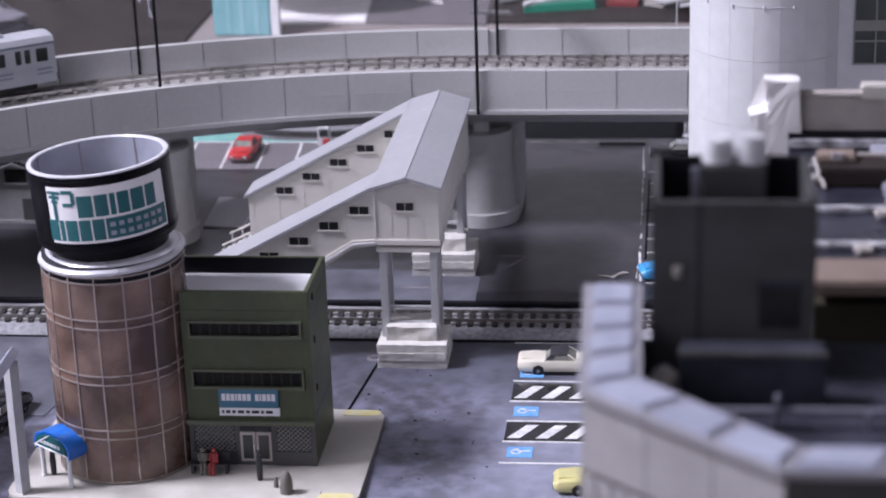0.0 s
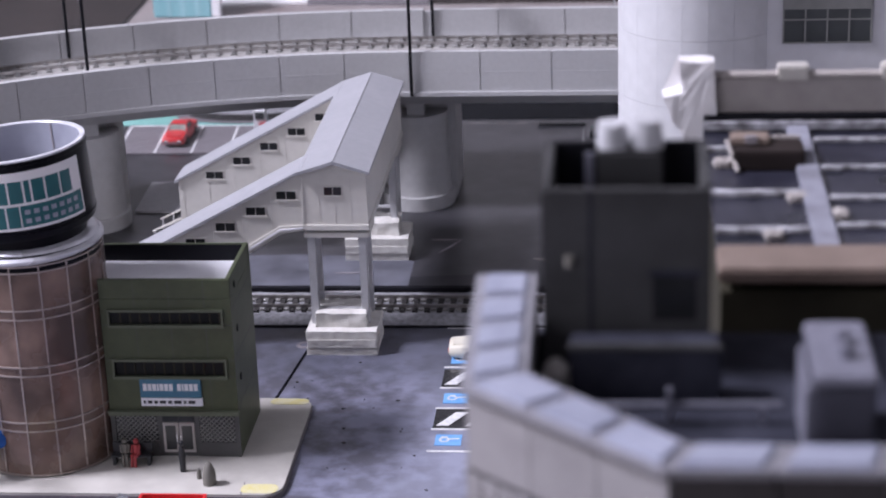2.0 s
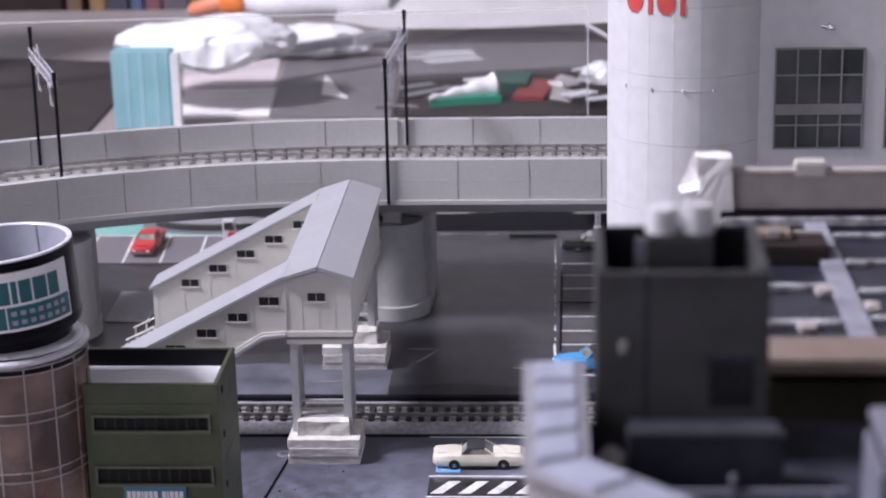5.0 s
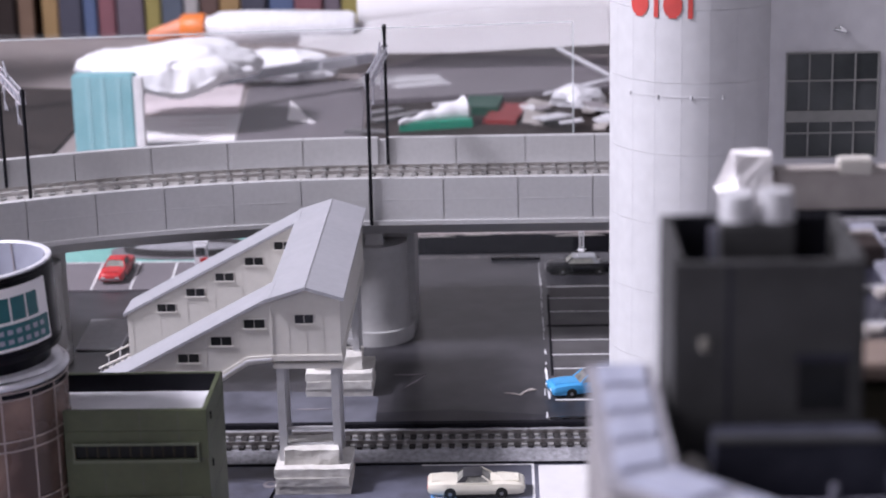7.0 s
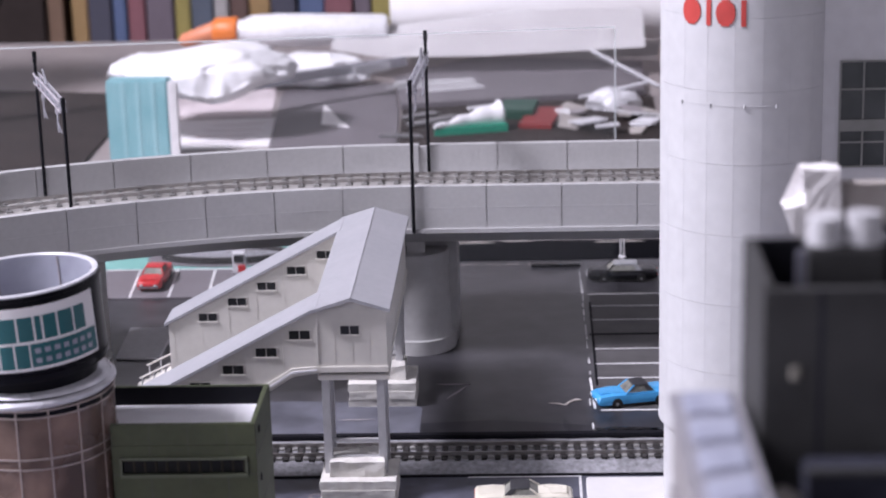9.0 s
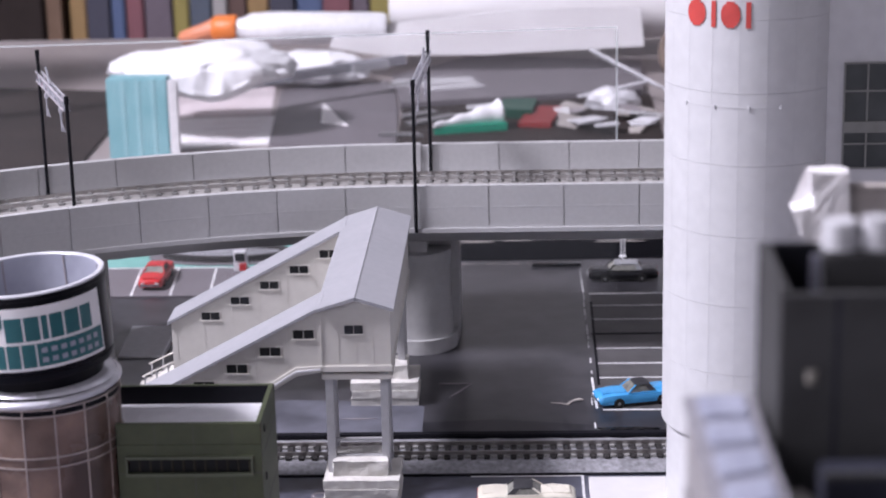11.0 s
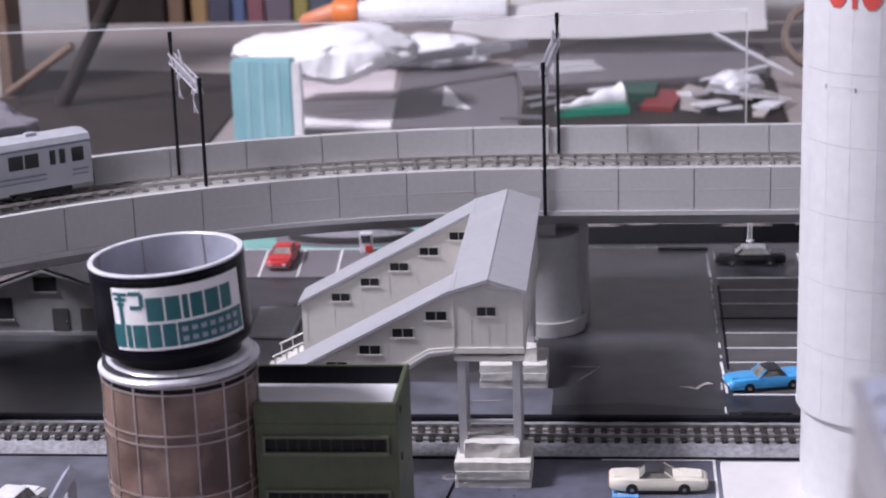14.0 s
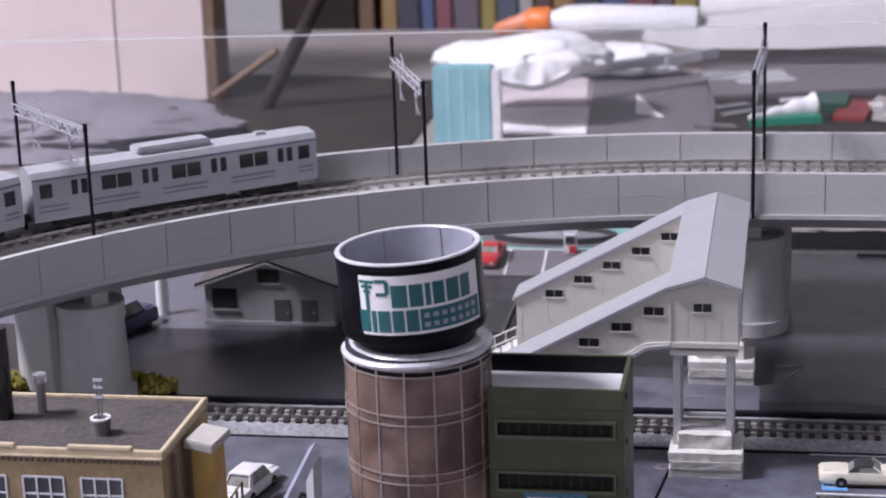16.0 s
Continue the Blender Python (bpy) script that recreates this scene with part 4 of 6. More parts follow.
for k in range(6):
    part("fascia_bar", cube(-5.5 + 1.9 * k, -4.2 + 1.9 * k, -7.1, -6.8, 14.0, 15.2), "white", fasc)
for x in (-7.5, 7.5):
    for y in (-5.2, 7.2):
        part("post", cyl(cyl(bmesh.new(), x, y, 0.8, 0, 12.4, 12), x, y, 1.1, 0, 0.7, 12), "white", cp, smooth=True)


def figure(at, label, colour, h=10.5, rz=0.0):
    """A model figure as one plain doll shape."""
    bm = bmesh.new()
    cyl(bm, 0, 0, 1.0, 0, h * 0.45, 10, 1.15)
    cyl(bm, 0, 0, 1.25, h * 0.45, h * 0.8, 10, 0.9)
    cyl(bm, 0, 0, 0.5, h * 0.8, h * 0.86, 8)
    bmesh.ops.create_icosphere(bm, subdivisions=2, radius=0.95, matrix=Matrix.Translation((0, 0, h * 0.93)))
    bmesh.ops.scale(bm, vec=(1, 0.75, 1), verts=bm.verts[:])
    solo("figurine", bm, colour, label, "figurine", "model figures", at=at, rz=rz, smooth=True)


figure((-27.2, -112.5, 2.45), "dark plain standing model figure before the clinic door", "dollblack", 11.5)
figure((-101.2, -111, 2.45), "dark plain standing model figure under the canopy", "dollblack", 10.5)


def seated(at, label, colour, rz=0.0):
    """A seated model figure as one plain doll shape, facing -y."""
    bm = bmesh.new()
    cyl(bm, 0, 0.2, 1.35, 3.6, 7.6, 12, 1.0)
    bmesh.ops.create_icosphere(bm, subdivisions=2, radius=0.95, matrix=Matrix.Translation((0, 0, 8.8)))
    for x in (-0.65, 0.65):
        rod(bm, (x, 0, 4.1), (x, -2.4, 4.0), 0.62, 10)
        rod(bm, (x, -2.4, 4.2), (x, -2.6, 0.2), 0.5, 10)
        rod(bm, (x * 2.2, 0, 7.2), (x * 1.9, -1.3, 4.8), 0.4, 8)
    solo("figurine", bm, colour, label, "figurine", "model figures", at=at, rz=rz, smooth=True)


seated((-48.2, -107.2, 2.45), "grey plain seated model figure on the bench", "statue", 8)
seated((-44.2, -107.4, 2.45), "red plain seated model figure on the bench", "dollred", -14)
bm = lathe(bmesh.new(), [(0, 0), (2.3, 0), (2.2, 3), (1.9, 5.5), (1.2, 7.2), (0.5, 8), (0, 8.2)], 20)
solo("statue", bm, "statue", "grey plain rounded stone shape on the pavement", "statue", at=(-16.2, -121.5, 2.45), smooth=True)
bm = lathe(bmesh.new(), [(0, 0), (0.9, 0), (0.8, 2.4), (0.4, 3.6), (0, 3.8)], 12)
solo("statue", bm, "statue", "small grey plain stone shape beside the larger one", "statue", at=(-20.6, -117.5, 2.45), smooth=True)
bn = thing("bench", (-46, -106.6, 2.45), "dark wooden bench by the clinic wall", "bench")
part("seat", cube(-7, 7, -2.2, 1.6, 3.0, 3.7, bevel=0.2), "dollblack", bn)
part("backrest", cube(-7, 7, 1.4, 2.0, 3.7, 7.2, bevel=0.2), "dollblack", bn)
for x in (-6, 6):
    part("leg", cube(x - 0.5, x + 0.5, -1.9, 1.8, 0, 3.1), "dollblack", bn)

# ---- department store ----
st = thing("department_store", (149.3, -12, 0), "tall white department store with a rounded corner tower", "building")
RS = 29.0
part("tower_core", lathe(bmesh.new(), [(0, 36), (RS - 0.3, 36), (RS - 0.3, 250), (0, 250)], 72), "storegap", st, smooth=True)
courses = [36.0 + 24.0 * k for k in range(9)]
for z in courses:
    if z > 225:
        break
    bm = lathe(bmesh.new(), [(RS - 0.5, z + 0.05), (RS, z + 0.05), (RS, z + 23.95), (RS - 0.5, z + 23.95), (RS - 0.5, z + 0.05)], 4, 0.06, 17.94)
    me = mesh_of("wall_panel", bm, "store", True)
    for k in range(20):
        if 95 < (k * 18) % 360 < 170:
            continue
        piece("wall_panel", me, st, Matrix.Rotation(radians(k * 18 + 4), 4, "Z"))
part("tower_skirt", lathe(bmesh.new(), [(RS - 2, 35.4), (RS - 0.2, 35.4), (RS - 0.05, 35.8), (RS - 0.05, 36.2), (RS - 2, 36.2)], 72), "store", st, smooth=True)
part("tower_base", lathe(bmesh.new(), [(0, 3.3), (RS - 2.0, 3.3), (RS - 2.0, 36), (0, 36)], 64), "store", st, smooth=True)
for a in (-64, -38, -12):
    bm = lathe(bmesh.new(), [(RS - 2.2, 14), (RS - 1.6, 14), (RS - 1.6, 31), (RS - 2.2, 31), (RS - 2.2, 14)], 5, a - 10, a + 10)
    w = part("shop_window", bm, "glassgreen", st, "greenish curved shop window", smooth=True)
    for d in (-10, 0, 10):
        part("window_bar", lathe(bmesh.new(), [(RS - 2.2, 13.6), (RS - 1.4, 13.6), (RS - 1.4, 31.4), (RS - 2.2, 31.4), (RS - 2.2, 13.6)], 1, a + d - 0.7, a + d + 0.7), "white", w)
part("wall", cube(18.0, 171, -18, 60, 3.3, 250, bevel=0.4), "storeside", st, "pale grey wing wall")
for zc in (128.7, 67.0):
    for x0 in (28.2, 66.0, 104.0, 138.0):
        wn = part("window", cube(x0, x0 + 30.0, -18.5, -17.6, zc, zc + 35.0, bevel=0.1), "glassgreen", st, "large dark greenish window")
        for k in range(5):
            part("mullion", cube(x0 - 0.3 + 7.5 * k, x0 + 0.3 + 7.5 * k, -18.9, -18.3, zc - 0.3, zc + 35.3), "latticegrey", wn)
        for dz in (0, 8.2, 25.8, 35.0):
            part("glazing_bar", cube(x0, x0 + 30.0, -18.8, -18.3, zc + dz - 0.3, zc + dz + 0.3), "latticegrey", wn)
        part("spandrel", cube(x0, x0 + 30.0, -19.0, -18.3, zc + 11.9, zc + 15.7, bevel=0.1), "latticegrey", wn)
part("wall_bracket", rod(rod(bmesh.new(), (43.4, -18, 171.4), (47.2, -20.4, 170.8), 0.5, 6), (45.4, -18, 172.2), (47.2, -20.4, 170.8), 0.4, 6), "tool", st)
for a0, a1, zlo in ((-141, -127, 177.4), (-123, -119.8, 177.4), (-116.5, -104, 177.4), (-100.5, -97.3, 177.4)):
    bm = bmesh.new()
    n = 10 if a1 - a0 > 5 else 1
    for i in range(n):
        k = math.sqrt(max(1 - ((i + 0.5) / n * 2 - 1) ** 2, 0.12)) if n > 1 else 1.0
        mid, half = (a0 + a1) / 2, (a1 - a0) / 2 * k
        za, zb = zlo + 8.4 * i / n, zlo + 8.4 * (i + 1) / n
        lathe(bm, [(RS - 0.1, za), (RS + 0.3, za), (RS + 0.3, zb), (RS - 0.1, zb), (RS - 0.1, za)], 6, mid - half, mid + half)
    part("logo_mark", bm, "redlogo", st, "plain red logo shape", smooth=True)
bm = lathe(bmesh.new(), [(RS - 0.1, 151.35), (RS + 0.12, 151.35), (RS + 0.12, 151.55), (RS - 0.1, 151.55), (RS - 0.1, 151.35)], 20, -142, -77)
part("lamp_rail", bm, "store", st, smooth=True)
for a in (-142, -119.8, -97.5, -77):
    part("wall_lamp", cyl(bmesh.new(), (RS + 0.1) * math.cos(radians(a)), (RS + 0.1) * math.sin(radians(a)), 0.42, 150.9, 152.0, 10), "storeside", st)
solo("store_plinth", cube(95.5, 326, -75, 10.4, 0.02, 3.2, bevel=0.3), "plinthwhite", "white base plate under the department store", "base plate")

# ---- near corner building with a coping-topped parapet ----
nb = thing("corner_building", (97, -380, 0), "near grey corner building with a pale coping parapet", "building")
outer = [(0, 2), (0.8, -46), (32.3, -75), (110, -75)]
inner = [(10.8, 2), (11.2, -41), (36.2, -66.5), (110, -66.5)]
ZP = 179.0


def along_poly(poly, t):
    """Point at fraction t of leg i, t = i + fraction."""
    i = min(int(t), len(poly) - 2)
    f = t - i
    return (poly[i][0] + (poly[i + 1][0] - poly[i][0]) * f, poly[i][1] + (poly[i + 1][1] - poly[i][1]) * f)


for leg, n in ((0, 4), (1, 3), (2, 5)):
    for k in range(n):
        a, b = leg + k / n + 0.02, leg + (k + 1) / n - 0.02
        q = []
        f0, f1 = ((0.17, 0.88), (0.10, 0.90), (0.06, 0.92))[leg]
        for t_, f_ in ((a, f0), (b, f0), (b, f1), (a, f1)):
            p_, q_ = along_poly(outer, t_), along_poly(inner, t_)
            q.append((p_[0] + (q_[0] - p_[0]) * f_, p_[1] + (q_[1] - p_[1]) * f_))
        bm = prism(bmesh.new(), q, ZP - 2.0, ZP)
        bmesh.ops.bevel(bm, geom=bm.edges[:], offset=0.5, segments=2, affect="EDGES")
        part("coping_slab", bm, "coping", nb)
        q2 = [along_poly(outer, a - 0.017), along_poly(outer, b + 0.017), along_poly(inner, b + 0.017), along_poly(inner, a - 0.017)]
        q2[0:2] = [(x + 0.7, y + 0.9) for x, y in q2[0:2]]
        part("coping_bed", prism(bmesh.new(), [along_poly(outer, a - 0.018), along_poly(outer, b + 0.018), along_poly(inner, b + 0.018), along_poly(inner, a - 0.018)], ZP - 2.0, ZP - 0.7), "copinglip", nb)
        # front leg: the darker look of this side is put into its colour
        part("wall_panel", prism(bmesh.new(), q2, ZP - 15.5, ZP - 2.02), "grey" if leg < 2 else "darkfront", nb)
lower = [(1.6, 2), (2.4, -44.6), (33.2, -73.2), (110, -73.2), (110, 2)]
part("wall_core", prism(bmesh.new(), [(1.9, 2), (2.6, -44.4), (33.4, -73), (110, -73), (110, -67), (36.4, -67), (11.4, -41), (11.0, 2)], ZP - 60, ZP - 2.4), "greycard", nb)
part("roof", prism(bmesh.new(), [(2.4, 2), (3, -44), (34, -72.6), (110, -72.6), (110, 2)], ZP - 62, 167.0), "darkroof", nb, "dark roof inside the parapet")
part("wall", prism(bmesh.new(), lower, 0, ZP - 60.2), "grey", nb)
part("front_face", cube(33.6, 110, -74.2, -73.0, 60, ZP - 15.6), "darkfront", nb, "dark front wall")
tile = mesh_of("tile", cube(-1.72, 1.72, -0.3, 0.3, -1.75, 1.75, bevel=0.2), "grey")
for leg, n in ((0, 14), (1, 12)):
    p0, p1 = Vector((*outer[leg], 0)), Vector((*outer[leg + 1], 0))
    ang = math.atan2(p1.y - p0.y, p1.x - p0.x)
    for row in range(3):
        for k in range(n):
            p = p0.lerp(p1, (k + 0.5) / n)
            piece("tile", tile, nb, Matrix.Translation(((p.x + 0.6) * MM, (p.y + 0.6) * MM, (161.2 - 3.7 * row) * MM)) @ Matrix.Rotation(ang, 4, "Z"))
# windows below the cornice
for k in range(3):
    for leg in (0, 1):
        p, q = along_poly(lower, leg + (k + 0.2) / 3), along_poly(lower, leg + (k + 0.8) / 3)
        d = Vector((q[0] - p[0], q[1] - p[1], 0)).normalized()
        nrm = Vector((d.y, -d.x, 0)) * 0.4
        bm = prism(bmesh.new(), [(p[0] + nrm.x, p[1] + nrm.y), (q[0] + nrm.x, q[1] + nrm.y), (q[0] - nrm.x, q[1] - nrm.y), (p[0] - nrm.x, p[1] - nrm.y)], 96, 117)
        part("window", bm, "glassdark", nb)

# stair head: charcoal block with an open top
sh = thing("stair_head", (109.6, -395, 167.05), "charcoal rooftop block with an open dark top", "roof block")
part("wall", cube(0, 28.6, 0, 1.6, 0, 33, bevel=0.2), "darkblock", sh)
# back wall and floor in black: the shade inside the open top, painted in
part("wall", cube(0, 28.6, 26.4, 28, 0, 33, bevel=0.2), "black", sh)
for x in (0, 27.0):
    part("wall", cube(x, x + 1.6, 1.6, 26.4, 0, 33.4, bevel=0.2), "darkblock", sh)
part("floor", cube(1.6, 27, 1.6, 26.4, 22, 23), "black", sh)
part("pilaster", cube(8.0, 8.5, -0.3, 0.5, 0, 32.8), "darkroof", sh)
wn = part("window", cube(18.8, 26.2, -0.25, 0.5, 9.5, 17.8, bevel=0.2), "glassdark", sh)
part("window_frame", cube(18.2, 26.8, -0.5, -0.1, 17.6, 18.6), "darkroof", wn)
part("wall_lamp", cyl(bmesh.new(), 4.6, -0.5, 0.8, 19.5, 21.3, 12), "statue", sh)
ru = thing("roof_vent", (117.2, -374, 190.1), "grey rooftop vent box stuffed with white tissue", "roof vent")
part("housing", cube(1.4, 13.2, -2, 5, 0, 10.6, bevel=0.5), "darkblock", ru)
for x, top in ((1.3, 14.9), (7.4, 15.3)):
    bm = cyl(bmesh.new(), x + 3.0, 1.5, 3.0, 10.4, top, 14, 2.6)
    bmesh.ops.subdivide_edges(bm, edges=bm.edges[:], cuts=2)
    part("tissue", wobble(bm, 0.5, 0.5), "stripwhite", ru, "pale upright tissue roll", smooth=True)
part("side_strip", cube(-0.6, 1.0, -2.4, -1.4, -1, 10.4, bevel=0.2), "lidgrey", ru, "pale grey upright strip")
lp = thing("roof_plinth", (114.5, -409, 167.05), "dark low box before the rooftop block", "roof box")
part("body", cube(0, 25, 0, 7.5, 0, 10.0, bevel=0.5), "darkroof", lp)
part("top_edge", cube(-0.3, 25.3, -0.3, 1.2, 9.8, 10.8, bevel=0.3), "darkblock", lp)
bm = crumple(2.9, 2.4, 3.8, 0.3, 1.5, 3, 7.0)
bmesh.ops.translate(bm, verts=bm.verts[:], vec=(0, 0, 1.1))
solo("roof_lump", bm, "pavement", "pale crumpled lump on the dark roof", "roof clutter", at=(112.2, -402.5, 167.0), smooth=True)
bx = thing("roof_unit", (152.6, -433, 167.05), "grey-blue rooftop air unit with two vents", "air unit")
part("housing", cube(0, 9.2, 0, 22, 0, 14.5, bevel=0.7), "unit", bx)
part("lid", cube(-0.3, 9.5, -0.4, 22.3, 14.3, 16.0, bevel=0.5), "lidgrey", bx)
for y in (8, 13.5):
    part("vent", cyl(cyl(bmesh.new(), 5, y, 1.4, 15.8, 17.6, 16), 5, y, 0.9, 17.5, 18.2, 16), "lidgrey", bx)
part("side_duct", cube(-1.2, -0.1, 2, 20, 0, 13, bevel=0.4), "lidgrey", bx)
pp = thing("roof_pipe", (119, -416, 167.05), "pale grey pipe rail across the roof", "pipe")
part("pipe", rod(bmesh.new(), (0, 0, 3.2), (30, 0.6, 3.2), 0.5, 12), "lidgrey", pp)
for x in (3, 27):
    part("support", cube(x - 0.5, x + 0.5, -0.5, 1.0, 0, 3), "lidgrey", pp)
part("riser", cube(11.4, 12.4, -0.5, 1.5, 0, 6.0, bevel=0.3), "lidgrey", pp)

# neighbour with a balustrade and a ribbed skylight roof
nx_ = thing("arcade_building", (138, -341, 0), "beige building with a balustrade and a white-ribbed skylight roof", "building")
# olive wall, coloured darker to take in the shade below the ledge
part("wall", cube(4.5, 120, 0, 120, 0, 160), "olive", nx_, "dark olive wall")
part("skylight_glass", cube(4.5, 120, 14, 104, 160.05, 162.5), "skyglass", nx_)
for y in (9.5, 27, 51, 83):
    part("skylight_rib", cube(4.5, 24.5, y - 1.2, y + 1.2, 162.4, 163.8, bevel=0.3), "ribwhite", nx_, "white skylight rib")
for y in (14, 30, 48, 69, 90):
    part("skylight_rib", cube(30.2, 120, y - 1.0, y + 1.0, 162.4, 163.6, bevel=0.3), "ribwhite", nx_, "white skylight rib")
for x in (24.4, 61):
    part("skylight_beam", cube(x, x + 5.2, 14, 104, 162.45, 164.1, bevel=0.3), "dustybeam", nx_)
part("gutter", cube(4.5, 120, 99, 103.8, 162.4, 166.0, bevel=0.2), "mattblack", nx_, "black gutter behind the skylight")
part("skylight_rib", cube(4.5, 120, 98, 99.6, 163.0, 165.2, bevel=0.3), "ribwhite", nx_, "white skylight rib")
part("front_ledge", cube(4.0, 121, -0.5, 14, 161.8, 165, bevel=0.6), "tan", nx_, "tan wooden front ledge")
part("balustrade", cube(4, 121, 104, 107, 160, 174.6, bevel=0.3), "stone", nx_)
part("balustrade_cap", cube(3.5, 121, 103.4, 107.6, 174.6, 175.6, bevel=0.3), "stone", nx_)
for x in (22.4, 47.4, 72.4, 97.4):
    part("merlon", cube(x, x + 7.6, 103, 108, 174.0, 177.6, bevel=0.4), "pavement", nx_)
bm = front_prism([(-4.2, 0), (4.2, 0), (4.3, -1.7), (1.6, -2.5), (2.8, -5.6), (4.6, -9.5), (4.9, -13.4), (6.1, -18.4), (6.1, -30), (-3.4, -30), (-2.8, -18.4), (-5.3, -15.6), (-6.8, -11.7), (-8.1, -8.8), (-3.6, -7.8), (-2.5, -5.6), (-2.8, -3.1), (-3.9, -1.9)][::-1], -3, 3)
bmesh.ops.triangulate(bm, faces=bm.faces[:])
bmesh.ops.subdivide_edges(bm, edges=bm.edges[:], cuts=2, use_grid_fill=True)
wobble(bm, 0.5, 0.4)
bmesh.ops.translate(bm, verts=bm.verts[:], vec=(2.7, 104.5, 179.3))
part("corner_ornament", bm, "plaster", nx_, "rough white plaster corner ornament")
ch = thing("skylight_crate", (147.5, -273, 162.55), "small brown and white crate on the skylight", "crate")
part("body", cube(0.5, 17.0, 0, 11, 0, 4.6, bevel=0.5), "darkwood", ch)
part("lid", cube(0.2, 9.4, 5, 11.4, 4.5, 6.2, bevel=0.5), "tan", ch, "dull beige lid")
part("clasp", cube(3.4, 6.4, 4.4, 6.2, 5.0, 7.0, bevel=0.3), "greyboard", ch)
part("rim", cube(9.6, 16.6, 9.6, 11.2, 4.4, 5.4, bevel=0.3), "stone", ch)
part("leg", rod(bmesh.new(), (-0.6, 6, 5.6), (1.6, -2, 0.6), 0.5, 8), "stone", ch)
for x, y, w, d in ((2.5, 22, 4, 3), (9, 46, 5, 3), (-6, 70, 4, 4), (18, 34, 3, 5), (34, 52, 5, 3), (3, 88, 6, 3)):
    bm = cube(0, w, 0, d, 0, 1.6, bevel=0.3)
    bmesh.ops.subdivide_edges(bm, edges=bm.edges[:], cuts=2, use_grid_fill=True)
    solo("skylight_scrap", wobble(bm, 0.6, 0.6, 0.1), "stone", "pale broken scrap on the skylight glass", "scrap", "scraps", at=(150 + x, -341 + y, 162.52))


# ---- road markings ----
def stripe(name, x0, x1, y0, y1, z, material, label, slant=0.0):
    bm = prism(bmesh.new(), [(x0, y0), (x1, y0), (x1 + slant, y1), (x0 + slant, y1)], z, z + 0.2)
    return solo(name, bm, material, label, "road marking", "parking markings", "structure")


for y in (-91.0, -73.5, -56.0, -38.3, -19.5):
    stripe("parking_line", 54.0, 112, y - 0.55, y + 0.55, 0.02, "line", "white painted parking line on the street")
stripe("parking_line", 93.0, 94.0, -19, 18.2, 0.02, "line", "white painted end line of the parking stall")
stripe("parking_line", 52, 94, 18.3, 19.0, 0.02, "line", "white painted parking line beside the track")
for y in (-73.5, -38.3):
    stripe("hatch_ground", 54.4, 112, y + 0.9, y + 16.6, 0.01, "carblack", "black painted no-parking field")
    for k in range(5):
        stripe("hatch_bar", 55.4 + 10.4 * k, 59.9 + 10.4 * k, y + 2.6, y + 13.8, 0.16, "line", "white diagonal hatch bar", 6.4)
for y in (-86.5, -51.8, -16):
    stripe("stall_sign", 56.2, 65.5, y, y + 8.6, 0.02, "stallblue", "blue painted stall sign")
    bm = lathe(bmesh.new(), [(1.2, 0.16), (1.9, 0.16), (1.9, 0.36), (1.2, 0.36), (1.2, 0.16)], 20, cx=59.4, cy=y + 4.3)
    prism(bm, [(61.0, y + 4.4), (64.6, y + 4.8), (64.6, y + 5.5), (60.9, y + 5.3)], 0.16, 0.36)
    prism(bm, [(58.2, y + 5.8), (60.4, y + 6.2), (60.4, y + 6.9), (58.2, y + 6.5)], 0.16, 0.36)
    solo("stall_mark", bm, "line", "pale ring mark on the blue stall sign", "road marking", "parking markings", "structure")
stripe("stall_sheet", 104.3, 145, 81, 241, 2.0, "stalltar", "mid grey sheet of the rear car park stalls").location.z = -0.00017
for y in (238.8, 220.0, 199.3, 158.3, 138.5, 120.4, 82.3):
    stripe("parking_line", 103.8, 144.5, y - 0.6, y + 0.6, 2.02, "line", "white painted line of the rear car park")
stripe("parking_line", 144.6, 145.8, 82, 280, 2.02, "line", "white painted end line of the rear car park")
stripe("board_seam", 102.5, 145, 177.6, 179.6, 2.02, "black", "black seam across the rear car park")
stripe("board_seam", 102.8, 103.9, 112, 226, 2.02, "black", "black gap along the rear car park", 0.8)
stripe("parking_line", 101, 102, 84, 120.6, 2.02, "line", "white kerb line beside the blue car", -0.8)
stripe("board_seam", -6.9, -5.9, -52, 20, 0.02, "mattblack", "black crooked seam in the street board", 8.0)
stripe("board_seam", -300, 320, -137.4, -136.8, 0.02, "greyboard", "pale seam along the street edge")
stripe("board_seam", -160, -118, -2.0, -1.2, 0.02, "carblack", "black seam in the street board")
stripe("board_seam", -118, -117.2, -18, -1.2, 0.02, "carblack", "black seam in the street board")
random.seed(5)
bm = bmesh.new()
y = 62.0
while y < 282:
    h = random.uniform(2, 9)
    if random.random() < 0.75:
        w = random.uniform(0.25, 0.9)
        x = 100.6 + 0.5 * noise.noise(Vector((y * 0.05, 0, 0))) + (0.0 if y > 90 else -1)
        prism(bm, [(x, y), (x + w, y), (x + w * 0.8, y + h), (x + 0.1, y + h)], 2.02, 2.12)
    y += h + random.uniform(0.5, 4)
solo("glue_trace", bm, "line", "broken white glue trace along the car park", "glue trace", kind="stuff")
bm = lathe(bmesh.new(), [(1.6, 0.02), (3.2, 0.02), (3.0, 0.35), (1.8, 0.35), (1.6, 0.02)], 24)
solo("manhole", bm, "greycard", "grey manhole ring in the street", "manhole", at=(-3, 1.5, 0))
solo("manhole", lathe(bmesh.new(), [(0, 0.02), (1.6, 0.02), (1.6, 0.2), (0, 0.2)], 24), "asphalt", "painted manhole lid in the street", "manhole", at=(-3, 1.5, 0))

